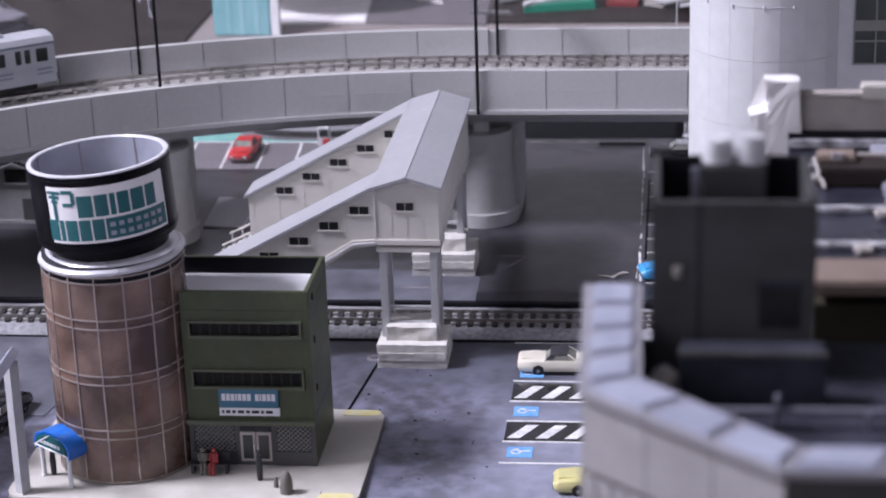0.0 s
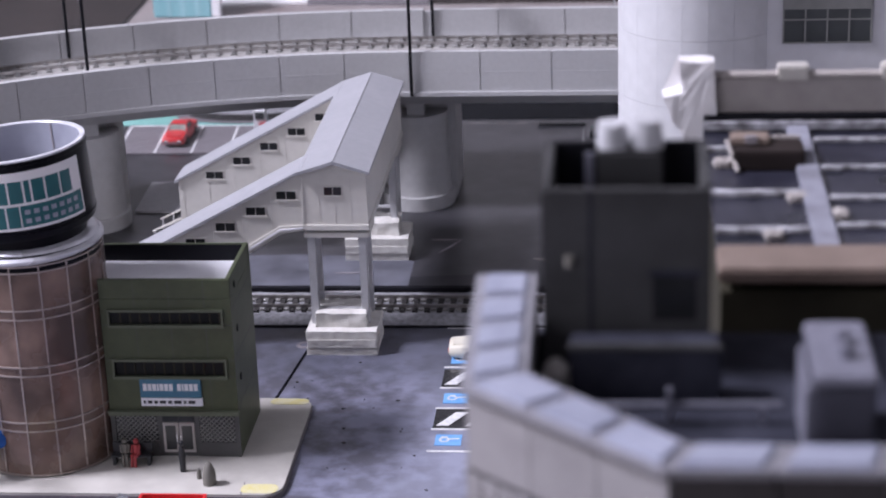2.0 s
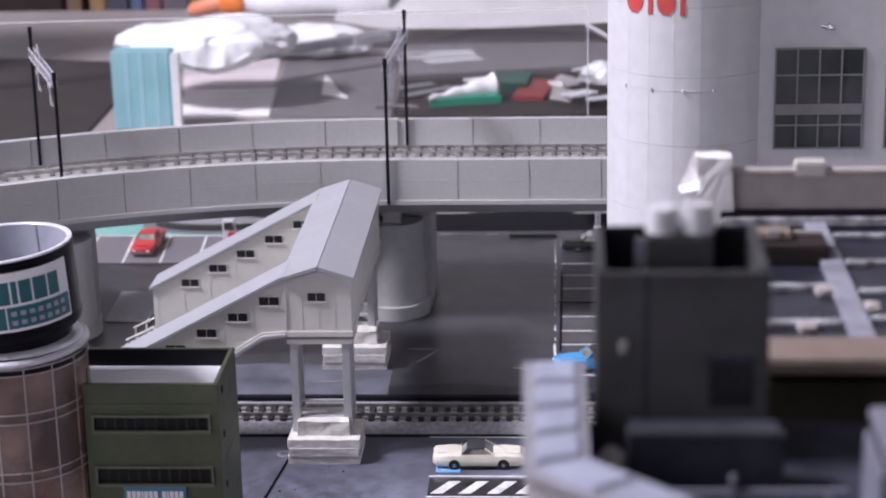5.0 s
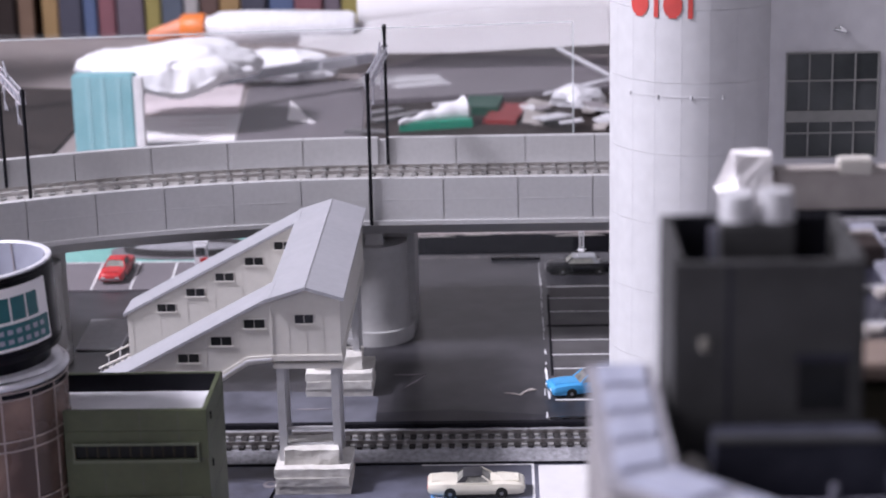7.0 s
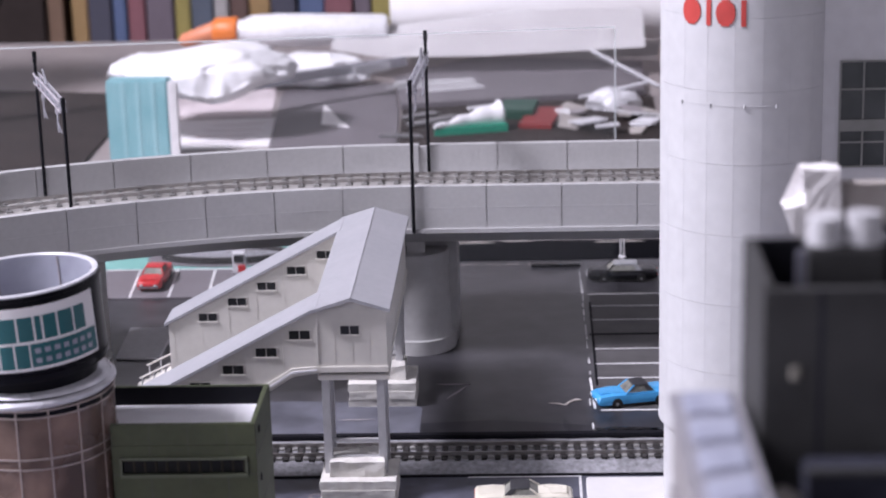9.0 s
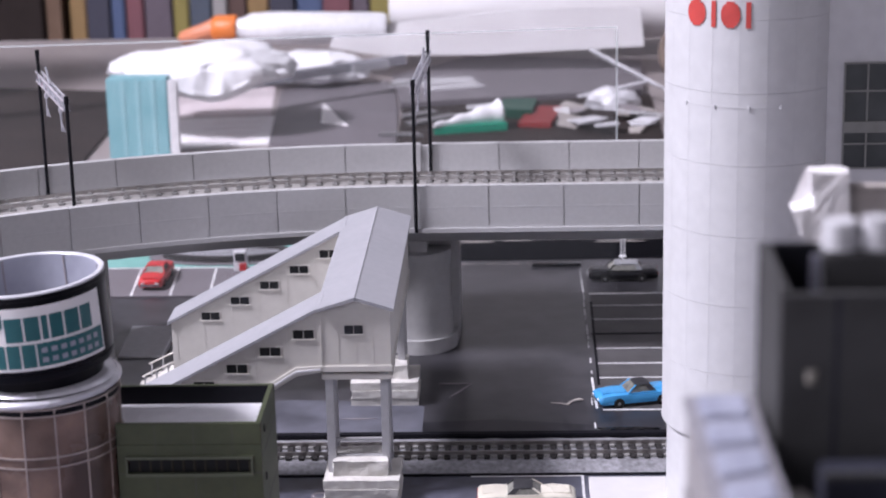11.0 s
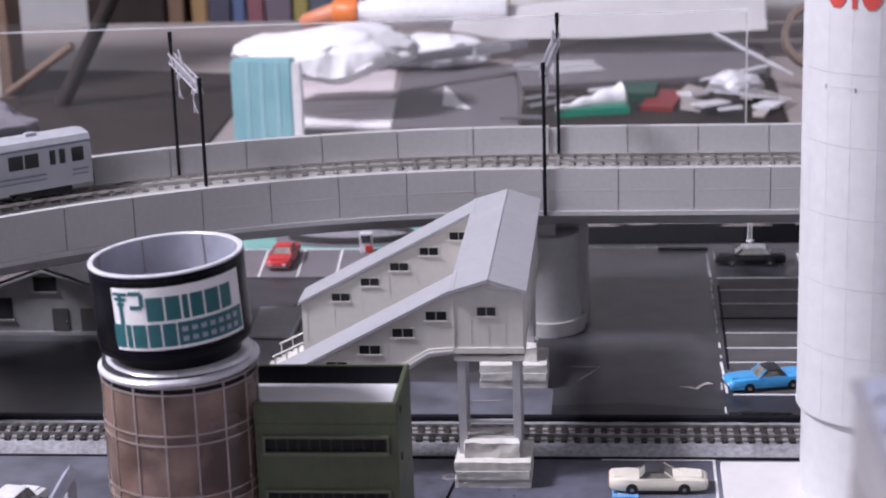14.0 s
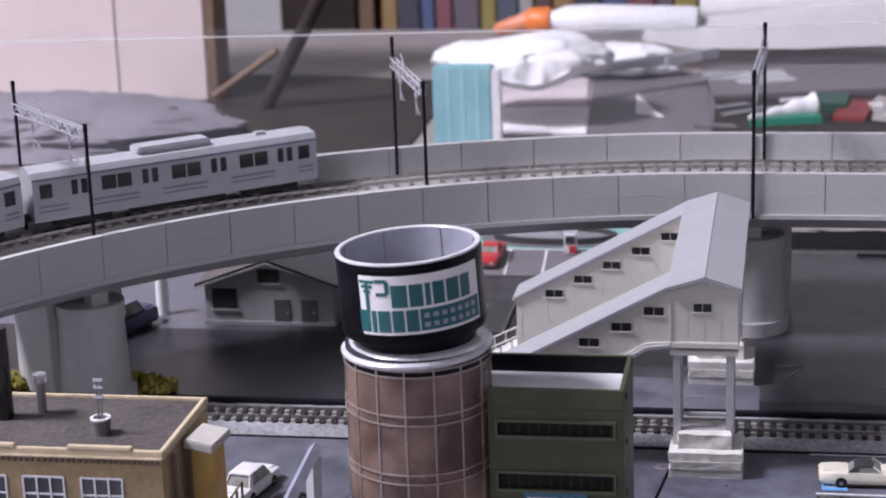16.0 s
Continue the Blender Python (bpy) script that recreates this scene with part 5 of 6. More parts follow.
# loose dark chips on the street
random.seed(21)
bm = bmesh.new()
for k in range(20):
    x, y = random.uniform(-5, 60), random.uniform(-132, -10)
    if x < 14 and y < -48:
        x += 22
    r = random.uniform(0.2, 0.8)
    pts = [(x + r * random.uniform(0.5, 1.4) * math.cos(a), y + r * random.uniform(0.4, 1.0) * math.sin(a)) for a in (0.3, 1.6, 2.9, 4.4, 5.4)]
    prism(bm, pts, 0.01, random.uniform(0.15, 0.4))
solo("grit", bm, "tie", "scattered dark chips on the street", "grit", kind="stuff")
# torn scraps on the tarmac
bm = prism(bmesh.new(), [(-7, 1.0), (-2.5, 0.2), (-1.2, -1.6), (0.6, 0.4), (3.0, 2.2), (4.6, 2.6), (6.4, 0.0), (3.4, 0.4), (1.4, -0.6), (-0.4, -3.2), (-2.6, -1.2)], 0, 0.3)
for v in bm.verts:
    v.co.z += 0.14 * max(0.0, v.co.x)
solo("paper_scrap", bm, "stone", "torn pale paper scrap on the tarmac", "scrap", "scraps", at=(90, 91, 2.02), rz=8)
for at, L, rz in (((43.6, 114.8, 2.02), 14, -4), ((45.8, 106, 2.02), 19, 60), ((6, 74.4, 2.04), 15, -1)):
    bm = prism(bmesh.new(), [(-L / 2, -0.3), (0, -0.7), (L / 2, 0.3), (L * 0.2, 0.5), (-L * 0.3, 0.2)], 0, 0.25)
    solo("paper_scrap", bm, "greyboard", "thin pale sliver on the tarmac", "scrap", "scraps", at=at, rz=rz)
flat_strip = prism(bmesh.new(), [(-28, 295), (30, 297.5), (110, 298), (240, 300), (240, 333), (-28, 333)], 2.01, 2.5)
solo("board_strip", flat_strip, "mattblack", "black card strip along the far edge of the tarmac", "strip", kind="structure")
bm = bmesh.new()
random.seed(17)
x = -12.0
while x < 76:
    w = random.uniform(3, 11)
    y = 290.6 + 0.9 * noise.noise(Vector((x * 0.08, 3, 0)))
    prism(bm, [(x, y), (x + w, y + 0.2), (x + w * 0.9, y + random.uniform(0.4, 1.1)), (x + 0.6, y + random.uniform(0.3, 0.9))], 2.02, 2.2)
    x += w + random.uniform(0.2, 3)
for x0, y0, w in ((36, 328, 22), (62, 330.5, 15), (110, 327, 26), (148, 329, 12)):
    prism(bm, [(x0, y0), (x0 + w, y0 + 0.6), (x0 + w * 0.7, y0 + 2.4), (x0 + 2, y0 + 1.6)], 2.52, 2.9)
solo("glue_trace", bm, "stone", "broken pale glue trace along the tarmac edge", "glue trace", kind="stuff")
solo("kerb_bar", cube(77, 101.5, 284.6, 288.4, 2.02, 3.6, bevel=0.3), "carblack", "black low bar at the end of the aisle", "kerb bar")
bm = crumple(12, 1.8, 0.8, 0.5, 2.2, 3, 2.0)
solo("cable_clump", bm, "carblack", "black tangled strip at the board edge", "cable", at=(113, 60.2, 2.4))


# ---- vehicles ----
def loft(sections, bm=None):
    """Closed rings (x, half width low, half width high, z low, z high) joined along x, with rounded shoulders."""
    bm = bm or bmesh.new()
    rings = []
    for x, wl, wh, z0, z1 in sections:
        c = min(0.9, (z1 - z0) * 0.3)
        ring = [(wl * 0.92, z0), (wl, z0 + c * 0.7), (wl, z0 + (z1 - z0) * 0.55), (wh, z1 - c * 0.45), (wh * 0.86, z1)]
        rings.append([bm.verts.new((x, y, z)) for y, z in ring] + [bm.verts.new((x, -y, z)) for y, z in ring[::-1]])
    n = len(rings[0])
    for p, q in zip(rings, rings[1:]):
        for i in range(n):
            j = (i + 1) % n
            bm.faces.new((p[i], p[j], q[j], q[i]))
    bm.faces.new(rings[0]), bm.faces.new(rings[-1][::-1])
    return bm


def car(at, rz, label, paint, roof, L=34.0, W=12.4, group="parked cars", deck=5.7, H=8.9, cabin=(-0.20, 0.12)):
    """A low two-door car: body with fenders, glasshouse, roof, bumpers, lamps and four wheels; it points along +x."""
    t = thing("car", at, label, "car", group, rz=rz)
    h, w = L / 2, W / 2
    body = loft([(-h, w * 0.86, w * 0.80, 2.4, deck - 1.0), (-h * 0.95, w * 0.97, w * 0.9, 1.6, deck - 0.2), (-h * 0.62, w, w * 0.94, 1.1, deck + 0.15), (-h * 0.3, w, w * 0.93, 1.0, deck - 0.25), (h * 0.25, w, w * 0.93, 1.0, deck - 0.3), (h * 0.55, w, w * 0.95, 1.1, deck), (h * 0.88, w * 0.97, w * 0.9, 1.3, deck - 0.5), (h * 0.97, w * 0.9, w * 0.84, 1.6, deck - 1.0), (h, w * 0.8, w * 0.74, 2.2, deck - 1.5)])
    bd = part("body", body, paint, t, smooth=True)
    part("bonnet", cube(h * 0.28, h * 0.9, -w * 0.6, w * 0.6, deck - 0.9, deck + 0.05, bevel=0.3), paint, bd)
    part("boot_lid", cube(-h * 0.92, -h * 0.6, -w * 0.62, w * 0.62, deck - 0.9, deck + 0.22, bevel=0.3), paint, bd)
    x0, x1 = cabin[0] * L, cabin[1] * L
    bm = bmesh.new()
    lo = [(x0 - 3.0, w * 0.84), (x1 + 3.6, w * 0.84)]
    hi = [(x0 + 0.4, w * 0.66), (x1 - 0.2, w * 0.66)]
    vs = [bm.verts.new((x, y * s, z)) for (x, y), z in ((lo[0], deck - 0.5), (lo[1], deck - 0.5), (hi[1], H - 0.5), (hi[0], H - 0.5)) for s in (1, -1)]
    for f in ((0, 1, 3, 2), (2, 3, 5, 4), (4, 5, 7, 6), (6, 7, 1, 0), (0, 2, 4, 6), (1, 7, 5, 3)):
        bm.faces.new([vs[i] for i in f])
    gl = part("glasshouse", bm, "carglass", t, "greyish car windows")
    rf_ = loft([(x0 - 0.6, w * 0.66, w * 0.55, H - 1.0, H - 0.35), (x0 + 1.2, w * 0.71, w * 0.62, H - 0.9, H), (x1 - 1.4, w * 0.71, w * 0.62, H - 0.9, H), (x1 + 0.2, w * 0.67, w * 0.58, H - 1.0, H - 0.3)])
    part("roof", rf_, roof, t, "car roof panel", smooth=True)
    for s in (1, -1):
        # broad rear pillar in the roof colour, thin screen pillar in the body paint
        bm = bmesh.new()
        q = [(x0 - 3.1, w * 0.87, deck - 0.3), (x0 - 0.2, w * 0.87, deck - 0.3), (x0 + 1.6, w * 0.71, H - 0.5), (x0 - 0.4, w * 0.71, H - 0.5)]
        a = [bm.verts.new((x, s * y, z)) for x, y, z in q]
        b = [bm.verts.new((x, s * (y - 0.5), z)) for x, y, z in q]
        for k in range(4):
            bm.faces.new((a[k], a[(k + 1) % 4], b[(k + 1) % 4], b[k]))
        bm.faces.new(a), bm.faces.new(b)
        part("rear_pillar", bm, roof, gl)
        part("screen_pillar", rod(bmesh.new(), (x1 + 3.6, s * w * 0.85, deck - 0.3), (x1, s * w * 0.68, H - 0.5), 0.32, 6), paint, gl)
        part("window_sill", rod(bmesh.new(), (x0 - 3, s * w * 0.87, deck - 0.15), (x1 + 3.6, s * w * 0.87, deck - 0.15), 0.22, 6), paint, gl)
        part("sill", cube(-h * 0.5, h * 0.45, s * w - 0.25, s * w + 0.06, 1.0, 1.5), "tyre", t)
        for x in (-h * 0.54, h * 0.52):
            part("wheel_arch", rod(bmesh.new(), (x, s * (w - 1.4), 1.9), (x, s * (w + 0.04), 1.9), 2.2, 20), "tyre", t)
            wl = part("wheel", rod(bmesh.new(), (x, s * (w - 1.9), 1.75), (x, s * (w + 0.14), 1.75), 1.75, 20), "tyre", t, "black tyre")
            part("rim", rod(bmesh.new(), (x, s * (w - 0.3), 1.75), (x, s * (w + 0.2), 1.75), 0.7, 14), "tool", wl, "dull metal rim")
    part("bumper", cube(h - 0.5, h + 0.4, -w * 0.85, w * 0.85, 2.2, 3.1, bevel=0.25), "chrome", t)
    part("bumper", cube(-h - 0.4, -h + 0.5, -w * 0.85, w * 0.85, 2.2, 3.1, bevel=0.25), "chrome", t)
    for s in (1, -1):
        part("headlight", cube(h - 0.4, h + 0.2, s * w * 0.58 - 0.9, s * w * 0.58 + 0.9, 3.2, 4.0, bevel=0.15), "glue", t)
        part("tail_light", cube(-h - 0.2, -h + 0.5, s * w * 0.62 - 1.3, s * w * 0.62 + 1.3, 3.2, 4.4, bevel=0.15), "red", t)
    return t


car((72.6, -7.0, 0.02), 1, "cream two-door model car with a black roof", "carcream", "dollblack", L=35, H=8.4, cabin=(-0.12, 0.06))
car((117.6, 92.5, 2.02), 194, "sky-blue model coupe with a black roof", "carblue", "dollblack", L=34, cabin=(-0.12, 0.04))
car((121, 263.5, 2.02), 180, "glossy black model sedan with its roof reflection painted silver", "carblack", "roofglint", L=34)
car((-108.6, 266, 2.62), 268, "red model sports car in the far lot", "red", "red", L=33, W=12.0, H=9.2, deck=6.0, cabin=(-0.16, 0.06))
car((-137, -63, 0.02), 259, "black model car with silver trim on the side street", "carblack", "carblack", L=34)
car((-69.5, -154.5, 0.02), 180, "pale yellow model car with a dark roof on the street", "caryellow", "dollblack", L=36, H=8.6, cabin=(-0.06, 0.05))
car((92, -109, 0.02), 182, "pale yellow model car in the front car park", "caryellow", "carcream", L=35)
car((95, -139, 0.02), 180, "bright yellow model car on the street", "taxi", "taxi", L=34)
car((-156, -36, 0.02), 78, "white model car beside the cream building", "carwhite", "carwhite", L=33, H=10.5)

tk = thing("truck", (-31.3, -152, 0.02), "silver model pickup truck with a red tipper bed", "truck", "parked cars", rz=180)
part("chassis", cube(-21, 21, -4, 4, 2.4, 4.0, bevel=0.2), "tyre", tk)
bm = bmesh.new()
box(bm, -19.5, 2.5, -7.0, 7.0, 5.0, 6.0)
for a in ((-19.5, 2.5, -7.0, -6.0), (-19.5, 2.5, 6.0, 7.0), (-19.5, -18.5, -6, 6), (1.5, 2.5, -6, 6)):
    box(bm, *a, 6.0, 11.0)
part("tipper_bed", bm, "red", tk, "bright red open tipper bed")
part("cab", loft([(5.6, 5.6, 5.0, 3.2, 11.6), (9.0, 5.8, 5.2, 3.2, 12.2), (11.0, 5.8, 5.4, 3.2, 8.4), (17.5, 5.6, 4.8, 3.0, 7.6), (19.0, 5.2, 4.4, 3.2, 6.6)]), "silver", tk, "silver truck cab", smooth=True)
for s in (1, -1):
    part("cab_window", cube(6.6, 9.2, s * 5.5 - 0.3, s * 5.5 + 0.3, 8.4, 10.8, bevel=0.15), "glassdark", tk)
    for x in (-13, -8.5, 14):
        wl = part("wheel", rod(bmesh.new(), (x, s * 4.6, 2.4), (x, s * 6.8, 2.4), 2.4, 20), "tyre", tk, "black tyre")
        part("rim", rod(bmesh.new(), (x, s * 6.6, 2.4), (x, s * 6.95, 2.4), 1.2, 12), "chrome", wl, "chrome rim")
part("windscreen", cube(9.4, 9.9, -4.4, 4.4, 8.4, 11.2, bevel=0.1), "glassdark", tk)
part("bumper", cube(18.6, 19.8, -5.4, 5.4, 2.6, 3.8, bevel=0.3), "chrome", tk)

# ---- street light: grey post with an arm over the street ----
sl = thing("street_light", (-108, -125, 0.02), "grey model street light post with a pale arm", "street light")
part("post", rod(bmesh.new(), (0, 0, 0), (-0.4, 2.5, 50.5), 2.6, 4), "legs", sl)
part("arm", rod(bmesh.new(), (0, 5.5, 52.5), (1.0, -42, 50.5), 2.2, 4), "coping", sl)
part("foot", cube(-4, 4, -4, 4, 0, 1.2, bevel=0.3), "legs", sl)

# ---- far lot behind the viaduct, with a round island ----
solo("lot_surface", prism(bmesh.new(), [(-138, 241), (-20, 241), (-20, 288), (-141, 290)], 2.01, 2.6), "greycard", "mid grey parking lot sheet with white lines", "lot", kind="structure")
for x in (-136.5, -117, -98, -79, -60, -41):
    stripe("parking_line", x - 0.6, x + 0.6, 241.5, 288, 2.62, "line", "white painted line of the far lot", -3.0)
stripe("parking_line", -140, -20, 287.4, 288.8, 2.62, "line", "white painted end line of the far lot")
solo("teal_mat", prism(bmesh.new(), [(-190, 290.5), (-30, 290.5), (-30, 333), (-190, 333)], 2.01, 2.4), "tealmat", "teal green ground sheet behind the lot", "mat", kind="structure")
isl = thing("island", (-80, 309, 2.42), "pale oval traffic island kerb round a dark bed", "traffic island")


def oval(a, b, n=40):
    return [(a * math.cos(2 * math.pi * i / n), b * math.sin(2 * math.pi * i / n)) for i in range(n)]


part("apron", prism(bmesh.new(), oval(40, 17), 0, 0.5), "greycard", isl)
part("bed", prism(bmesh.new(), oval(31, 12), 0.3, 1.6), "ballast", isl)
bm = bmesh.new()
o, i_ = oval(33, 13.4), oval(30, 11.4)
lo_o, hi_o, hi_i, lo_i = [[bm.verts.new((x, y, z)) for x, y in q] for q, z in ((o, 0.4), (o, 3.6), (i_, 3.6), (i_, 0.4))]
for p, q in ((lo_o, hi_o), (hi_o, hi_i), (hi_i, lo_i)):
    for k in range(40):
        bm.faces.new((p[k], p[(k + 1) % 40], q[(k + 1) % 40], q[k]))
part("kerb", bm, "tie", isl, "dark ribbed kerb ring")
kp = thing("fuel_pump", (-69, 283, 2.65), "small white and red pump with a black screen", "fuel pump")
part("body", cube(-3.2, 3.2, -2.5, 2.5, 0, 10.5, bevel=0.4), "white", kp)
part("screen", cube(-2.4, 2.4, -2.9, -2.3, 5.5, 9.4, bevel=0.1), "glassdark", kp)
part("red_panel", cube(-0.4, 3.3, -3.0, -2.2, 0.6, 4.2, bevel=0.1), "red", kp, "red lower panel")
part("top_sign", cube(-3.8, 3.8, -1, 1, 10.5, 12.4, bevel=0.3), "white", kp)

pl = thing("signal_pole", (123, 300, 2.02), "thin white twin pole behind the black car", "pole")
for x in (-0.8, 0.8):
    part("rod", rod(bmesh.new(), (x, 0, 0), (x, 0, 30), 0.35, 6), "white", pl)
part("foot", cyl(bmesh.new(), 0, 0, 2, 0, 0.8, 12), "white", pl)

# low ramp card beside the stairs
rc = thing("ramp_card", (-100, 171.5, 2.05), "pale grey tilted card sheet on the tarmac", "card sheet")
bm = bmesh.new()
vs = [bm.verts.new(v) for v in ((-6, -20, 0.1), (13, -20, 0.1), (14, 21, 0.6), (-7, 21, 0.6), (-6, -20, 1.0), (13, -20, 1.0), (14, 21, 1.5), (-7, 21, 1.5))]
for f in ((0, 1, 2, 3), (4, 5, 6, 7), (0, 1, 5, 4), (1, 2, 6, 5), (2, 3, 7, 6), (3, 0, 4, 7)):
    bm.faces.new([vs[i] for i in f])
part("sheet", bm, "legs", rc)
part("edge_line", cube(13.4, 14.6, -20, 24, 0, 1.9, bevel=0.2), "white", rc)

# ---- white house under the viaduct ----
hs = thing("house", (-197.5, 157, 2.02), "small white gabled house with a dark roof", "house")
wl = part("wall", front_prism([(-31, 0), (31, 0), (31, 20), (0, 31.0), (-31, 20)], 0, 46), "housewall", hs)
for sx in (1, -1):
    part("roof", front_prism([(0, 31.2), (sx * 35, 18.8), (sx * 35, 20.2), (0, 32.8)], -3, 49), "carblack", hs, "dark roof slope")
    part("bargeboard", front_prism([(0, 30.4), (sx * 35, 18.0), (sx * 35, 19.0), (0, 31.4)], -3.4, -2.6), "housewall", hs)
for x0, x1, z0, z1 in ((-27.5, -15.5, 7.5, 17.5), (-5, 5.5, 20.5, 27.0)):
    w = part("window", cube(x0, x1, -0.4, 0.4, z0, z1, bevel=0.1), "glassdark", hs, "dark window")
    part("sill", cube(x0 - 0.6, x1 + 0.6, -1.0, 0.1, z0 - 0.9, z0), "housewall", w)
for x0 in (2.5, 15.5):
    d = part("door", cube(x0, x0 + 7.5, -0.5, 0.4, 0.3, 12.5, bevel=0.1), "greenbase", hs, "dark door")
    part("handle", cube(x0 + 6.0, x0 + 6.7, -0.9, -0.4, 6, 6.8), "chrome", d)
part("foundation", cube(-31.8, 31.8, -0.8, 46.5, 0, 1.6), "housewall", hs)

# ---- cream brick building with a gravel roof ----
cb = thing("cream_building", (-237, -133, 0.02), "cream brick building with a brown gravel roof", "building")
BW, BD = 80.8, 52.0
wl = part("wall", cube(0, BW, 0, BD, 0, 52), "creamwall", cb)
part("roof", cube(1.2, BW - 1.2, 1.2, BD - 1.2, 52.02, 53.4), "gravelroof", cb, "brown gravel roof")
part("parapet", cube(-0.6, BW + 0.6, -0.6, 1.3, 52.6, 55.0, bevel=0.3), "creamtrim", cb)
part("parapet", cube(-0.6, BW + 0.6, BD - 1.3, BD + 0.6, 51.5, 54.4, bevel=0.3), "creamtrim", cb)
for x in (-0.6, BW - 1.3):
    part("parapet", cube(x, x + 1.9, 1.3, BD - 1.3, 51.5, 54.6, bevel=0.3), "creamtrim", cb)
for x0 in (9, 49):
    part("parapet_step", cube(x0, x0 + 22, -0.8, 1.4, 54.8, 56.2, bevel=0.3), "creamtrim", cb)
for k in range(39):
    part("dentil", cube(1 + 2.05 * k, 2.2 + 2.05 * k, -1.0, -0.2, 50.4, 52.2), "wood", cb)
part("cornice", cube(-0.5, BW + 0.5, -1.3, 0.1, 52.2, 52.8), "creamtrim", cb)
for row in (33, 12):
    for k in range(1, 4):
        x = -7 + 20 * k
        w = part("window", cube(x, x + 14, -0.4, 0.4, row, row + 12, bevel=0.1), "glassgreen", cb, "white-barred window")
        for i in range(4):
            part("window_bar", cube(x - 0.3 + 4.67 * i, x + 0.3 + 4.67 * i, -0.9, -0.3, row, row + 12), "white", w)
        for dz in (0, 6, 12):
            part("window_bar", cube(x, x + 14, -0.8, -0.3, row + dz - 0.3, row + dz + 0.3), "white", w)
        part("sill", cube(x - 1, x + 15, -1.4, 0, row - 1.4, row - 0.4), "creamtrim", w)
ch = part("chimney", cube(BW + 3.6, BW + 11.4, 20, 33, 0, 48, bevel=0.4), "chimneytan", cb)
cap = part("chimney_cap", cube(-5.2, 5.2, -8.2, 8.2, -1.6, 1.6, bevel=0.4), "pavement", ch, "pale tilted chimney cap slab")
cap.matrix_basis = pose((BW + 7.5) * MM, 26.5 * MM, 49.4 * MM, 0, 8, -6)
part("downpipe", rod(bmesh.new(), (BW + 1.6, 8, 0), (BW + 1.6, 8, 51), 0.9, 8), "wood", cb)
vp = part("roof_pot", cyl(cyl(bmesh.new(), 54.6, 18, 2.9, 53.3, 58.0, 20, 3.2), 54.6, 18, 3.5, 58.0, 58.6, 20), "greycard", cb)
part("pot_rim", lathe(bmesh.new(), [(2.6, 58.7), (3.5, 58.7), (3.5, 59.3), (2.6, 59.3), (2.6, 58.7)], 20), "white", vp).matrix_basis = Matrix.Translation((0.0546, 0.018, 0))
part("mast", rod(rod(bmesh.new(), (54.0, 18, 58), (54.0, 18, 73), 0.35, 6), (55.2, 18, 58), (55.2, 18, 73), 0.35, 6), "tool", vp)
for z in (66, 69.5, 72):
    part("mast_arm", cube(53.0, 56.2, 17.5, 18.5, z, z + 0.9), "silver", vp)
vp = part("roof_pipe", cyl(bmesh.new(), 27, 36, 1.6, 53.3, 66, 14), "tool", cb)
part("pipe_cowl", cyl(bmesh.new(), 27, 36, 2.4, 64.5, 67.5, 14), "silver", vp)
part("roof_stack", cyl(bmesh.new(), 15.5, 30, 3.4, 53.3, 86, 16), "carblack", cb, "tall black stack")
part("hydrant", cyl(bmesh.new(), BW + 6, 3, 2.6, 0, 12, 14), "taxi", cb, "yellow cylinder at the wall")
rg = thing("railing", (-152, -60, 0.02), "rusty thin railing beside the cream building", "railing")
for k in range(4):
    part("post", rod(bmesh.new(), (0, -20 + 7 * k, 0), (0, -20 + 7 * k, 14), 0.5, 6), "wood", rg)
for z in (7, 13.5):
    part("bar", rod(bmesh.new(), (0, -20, z), (0, 1, z), 0.4, 6), "wood", rg)

# things under the left viaduct end
random.seed(11)
for at, n, sp in (((-232, 64, 2.0), 300, (17, 8, 8)), ((-288, 60, 2.0), 160, (8, 8, 9))):
    bm = bmesh.new()
    for k in range(n):
        a, r = random.uniform(0, 6.28), random.random() ** 0.5
        p = Vector((math.cos(a) * r * sp[0], math.sin(a) * r * sp[1], 0.6 + random.random() * sp[2] * (1 - r * 0.6)))
        s = random.uniform(0.9, 2.2)
        q = Euler((random.uniform(0, 3), random.uniform(0, 3), random.uniform(0, 3))).to_matrix()
        vs = [bm.verts.new(p + q @ Vector(v) * s) for v in ((-1, -0.6, 0), (1, -0.6, 0.2), (0.8, 0.7, 0), (-0.9, 0.6, -0.2), (0, 0, 0.9))]
        for f in ((0, 1, 4), (1, 2, 4), (2, 3, 4), (3, 0, 4), (3, 2, 1, 0)):
            bm.faces.new([vs[i] for i in f])
    solo("bush", bm, "bush", "yellow-green clump of model foliage", "bush", "bushes", at=at)
car((-265, 143, 2.02), 70, "dark blue model van under the viaduct", "vaninky", "trainline", L=38, W=15, H=15, deck=9)
solo("traffic_cylinder", cyl(bmesh.new(), 0, 0, 3, 0, 20, 16), "white", "white round column under the viaduct", "column", at=(-254, 170, 2.02), smooth=True)

# ---- clear acrylic screen behind the viaduct ----
ac = thing("acrylic_screen", (0, 243, 2.02), "thin clear acrylic screen standing behind the viaduct", "screen")
part("sheet", cube(-420, 117, -0.4, 0.4, 0, 126), "acrylic", ac).visible_shadow = False
part("top_edge", front_prism([(-420, 118.6), (117, 127.2), (117, 127.8), (-420, 119.2)], -0.5, 0.5), "acryledge", ac)
part("side_edge", cube(116.6, 117.4, -0.5, 0.5, 70, 127), "acryledge", ac)

# ---- work table clutter ----
Z0 = -5.98


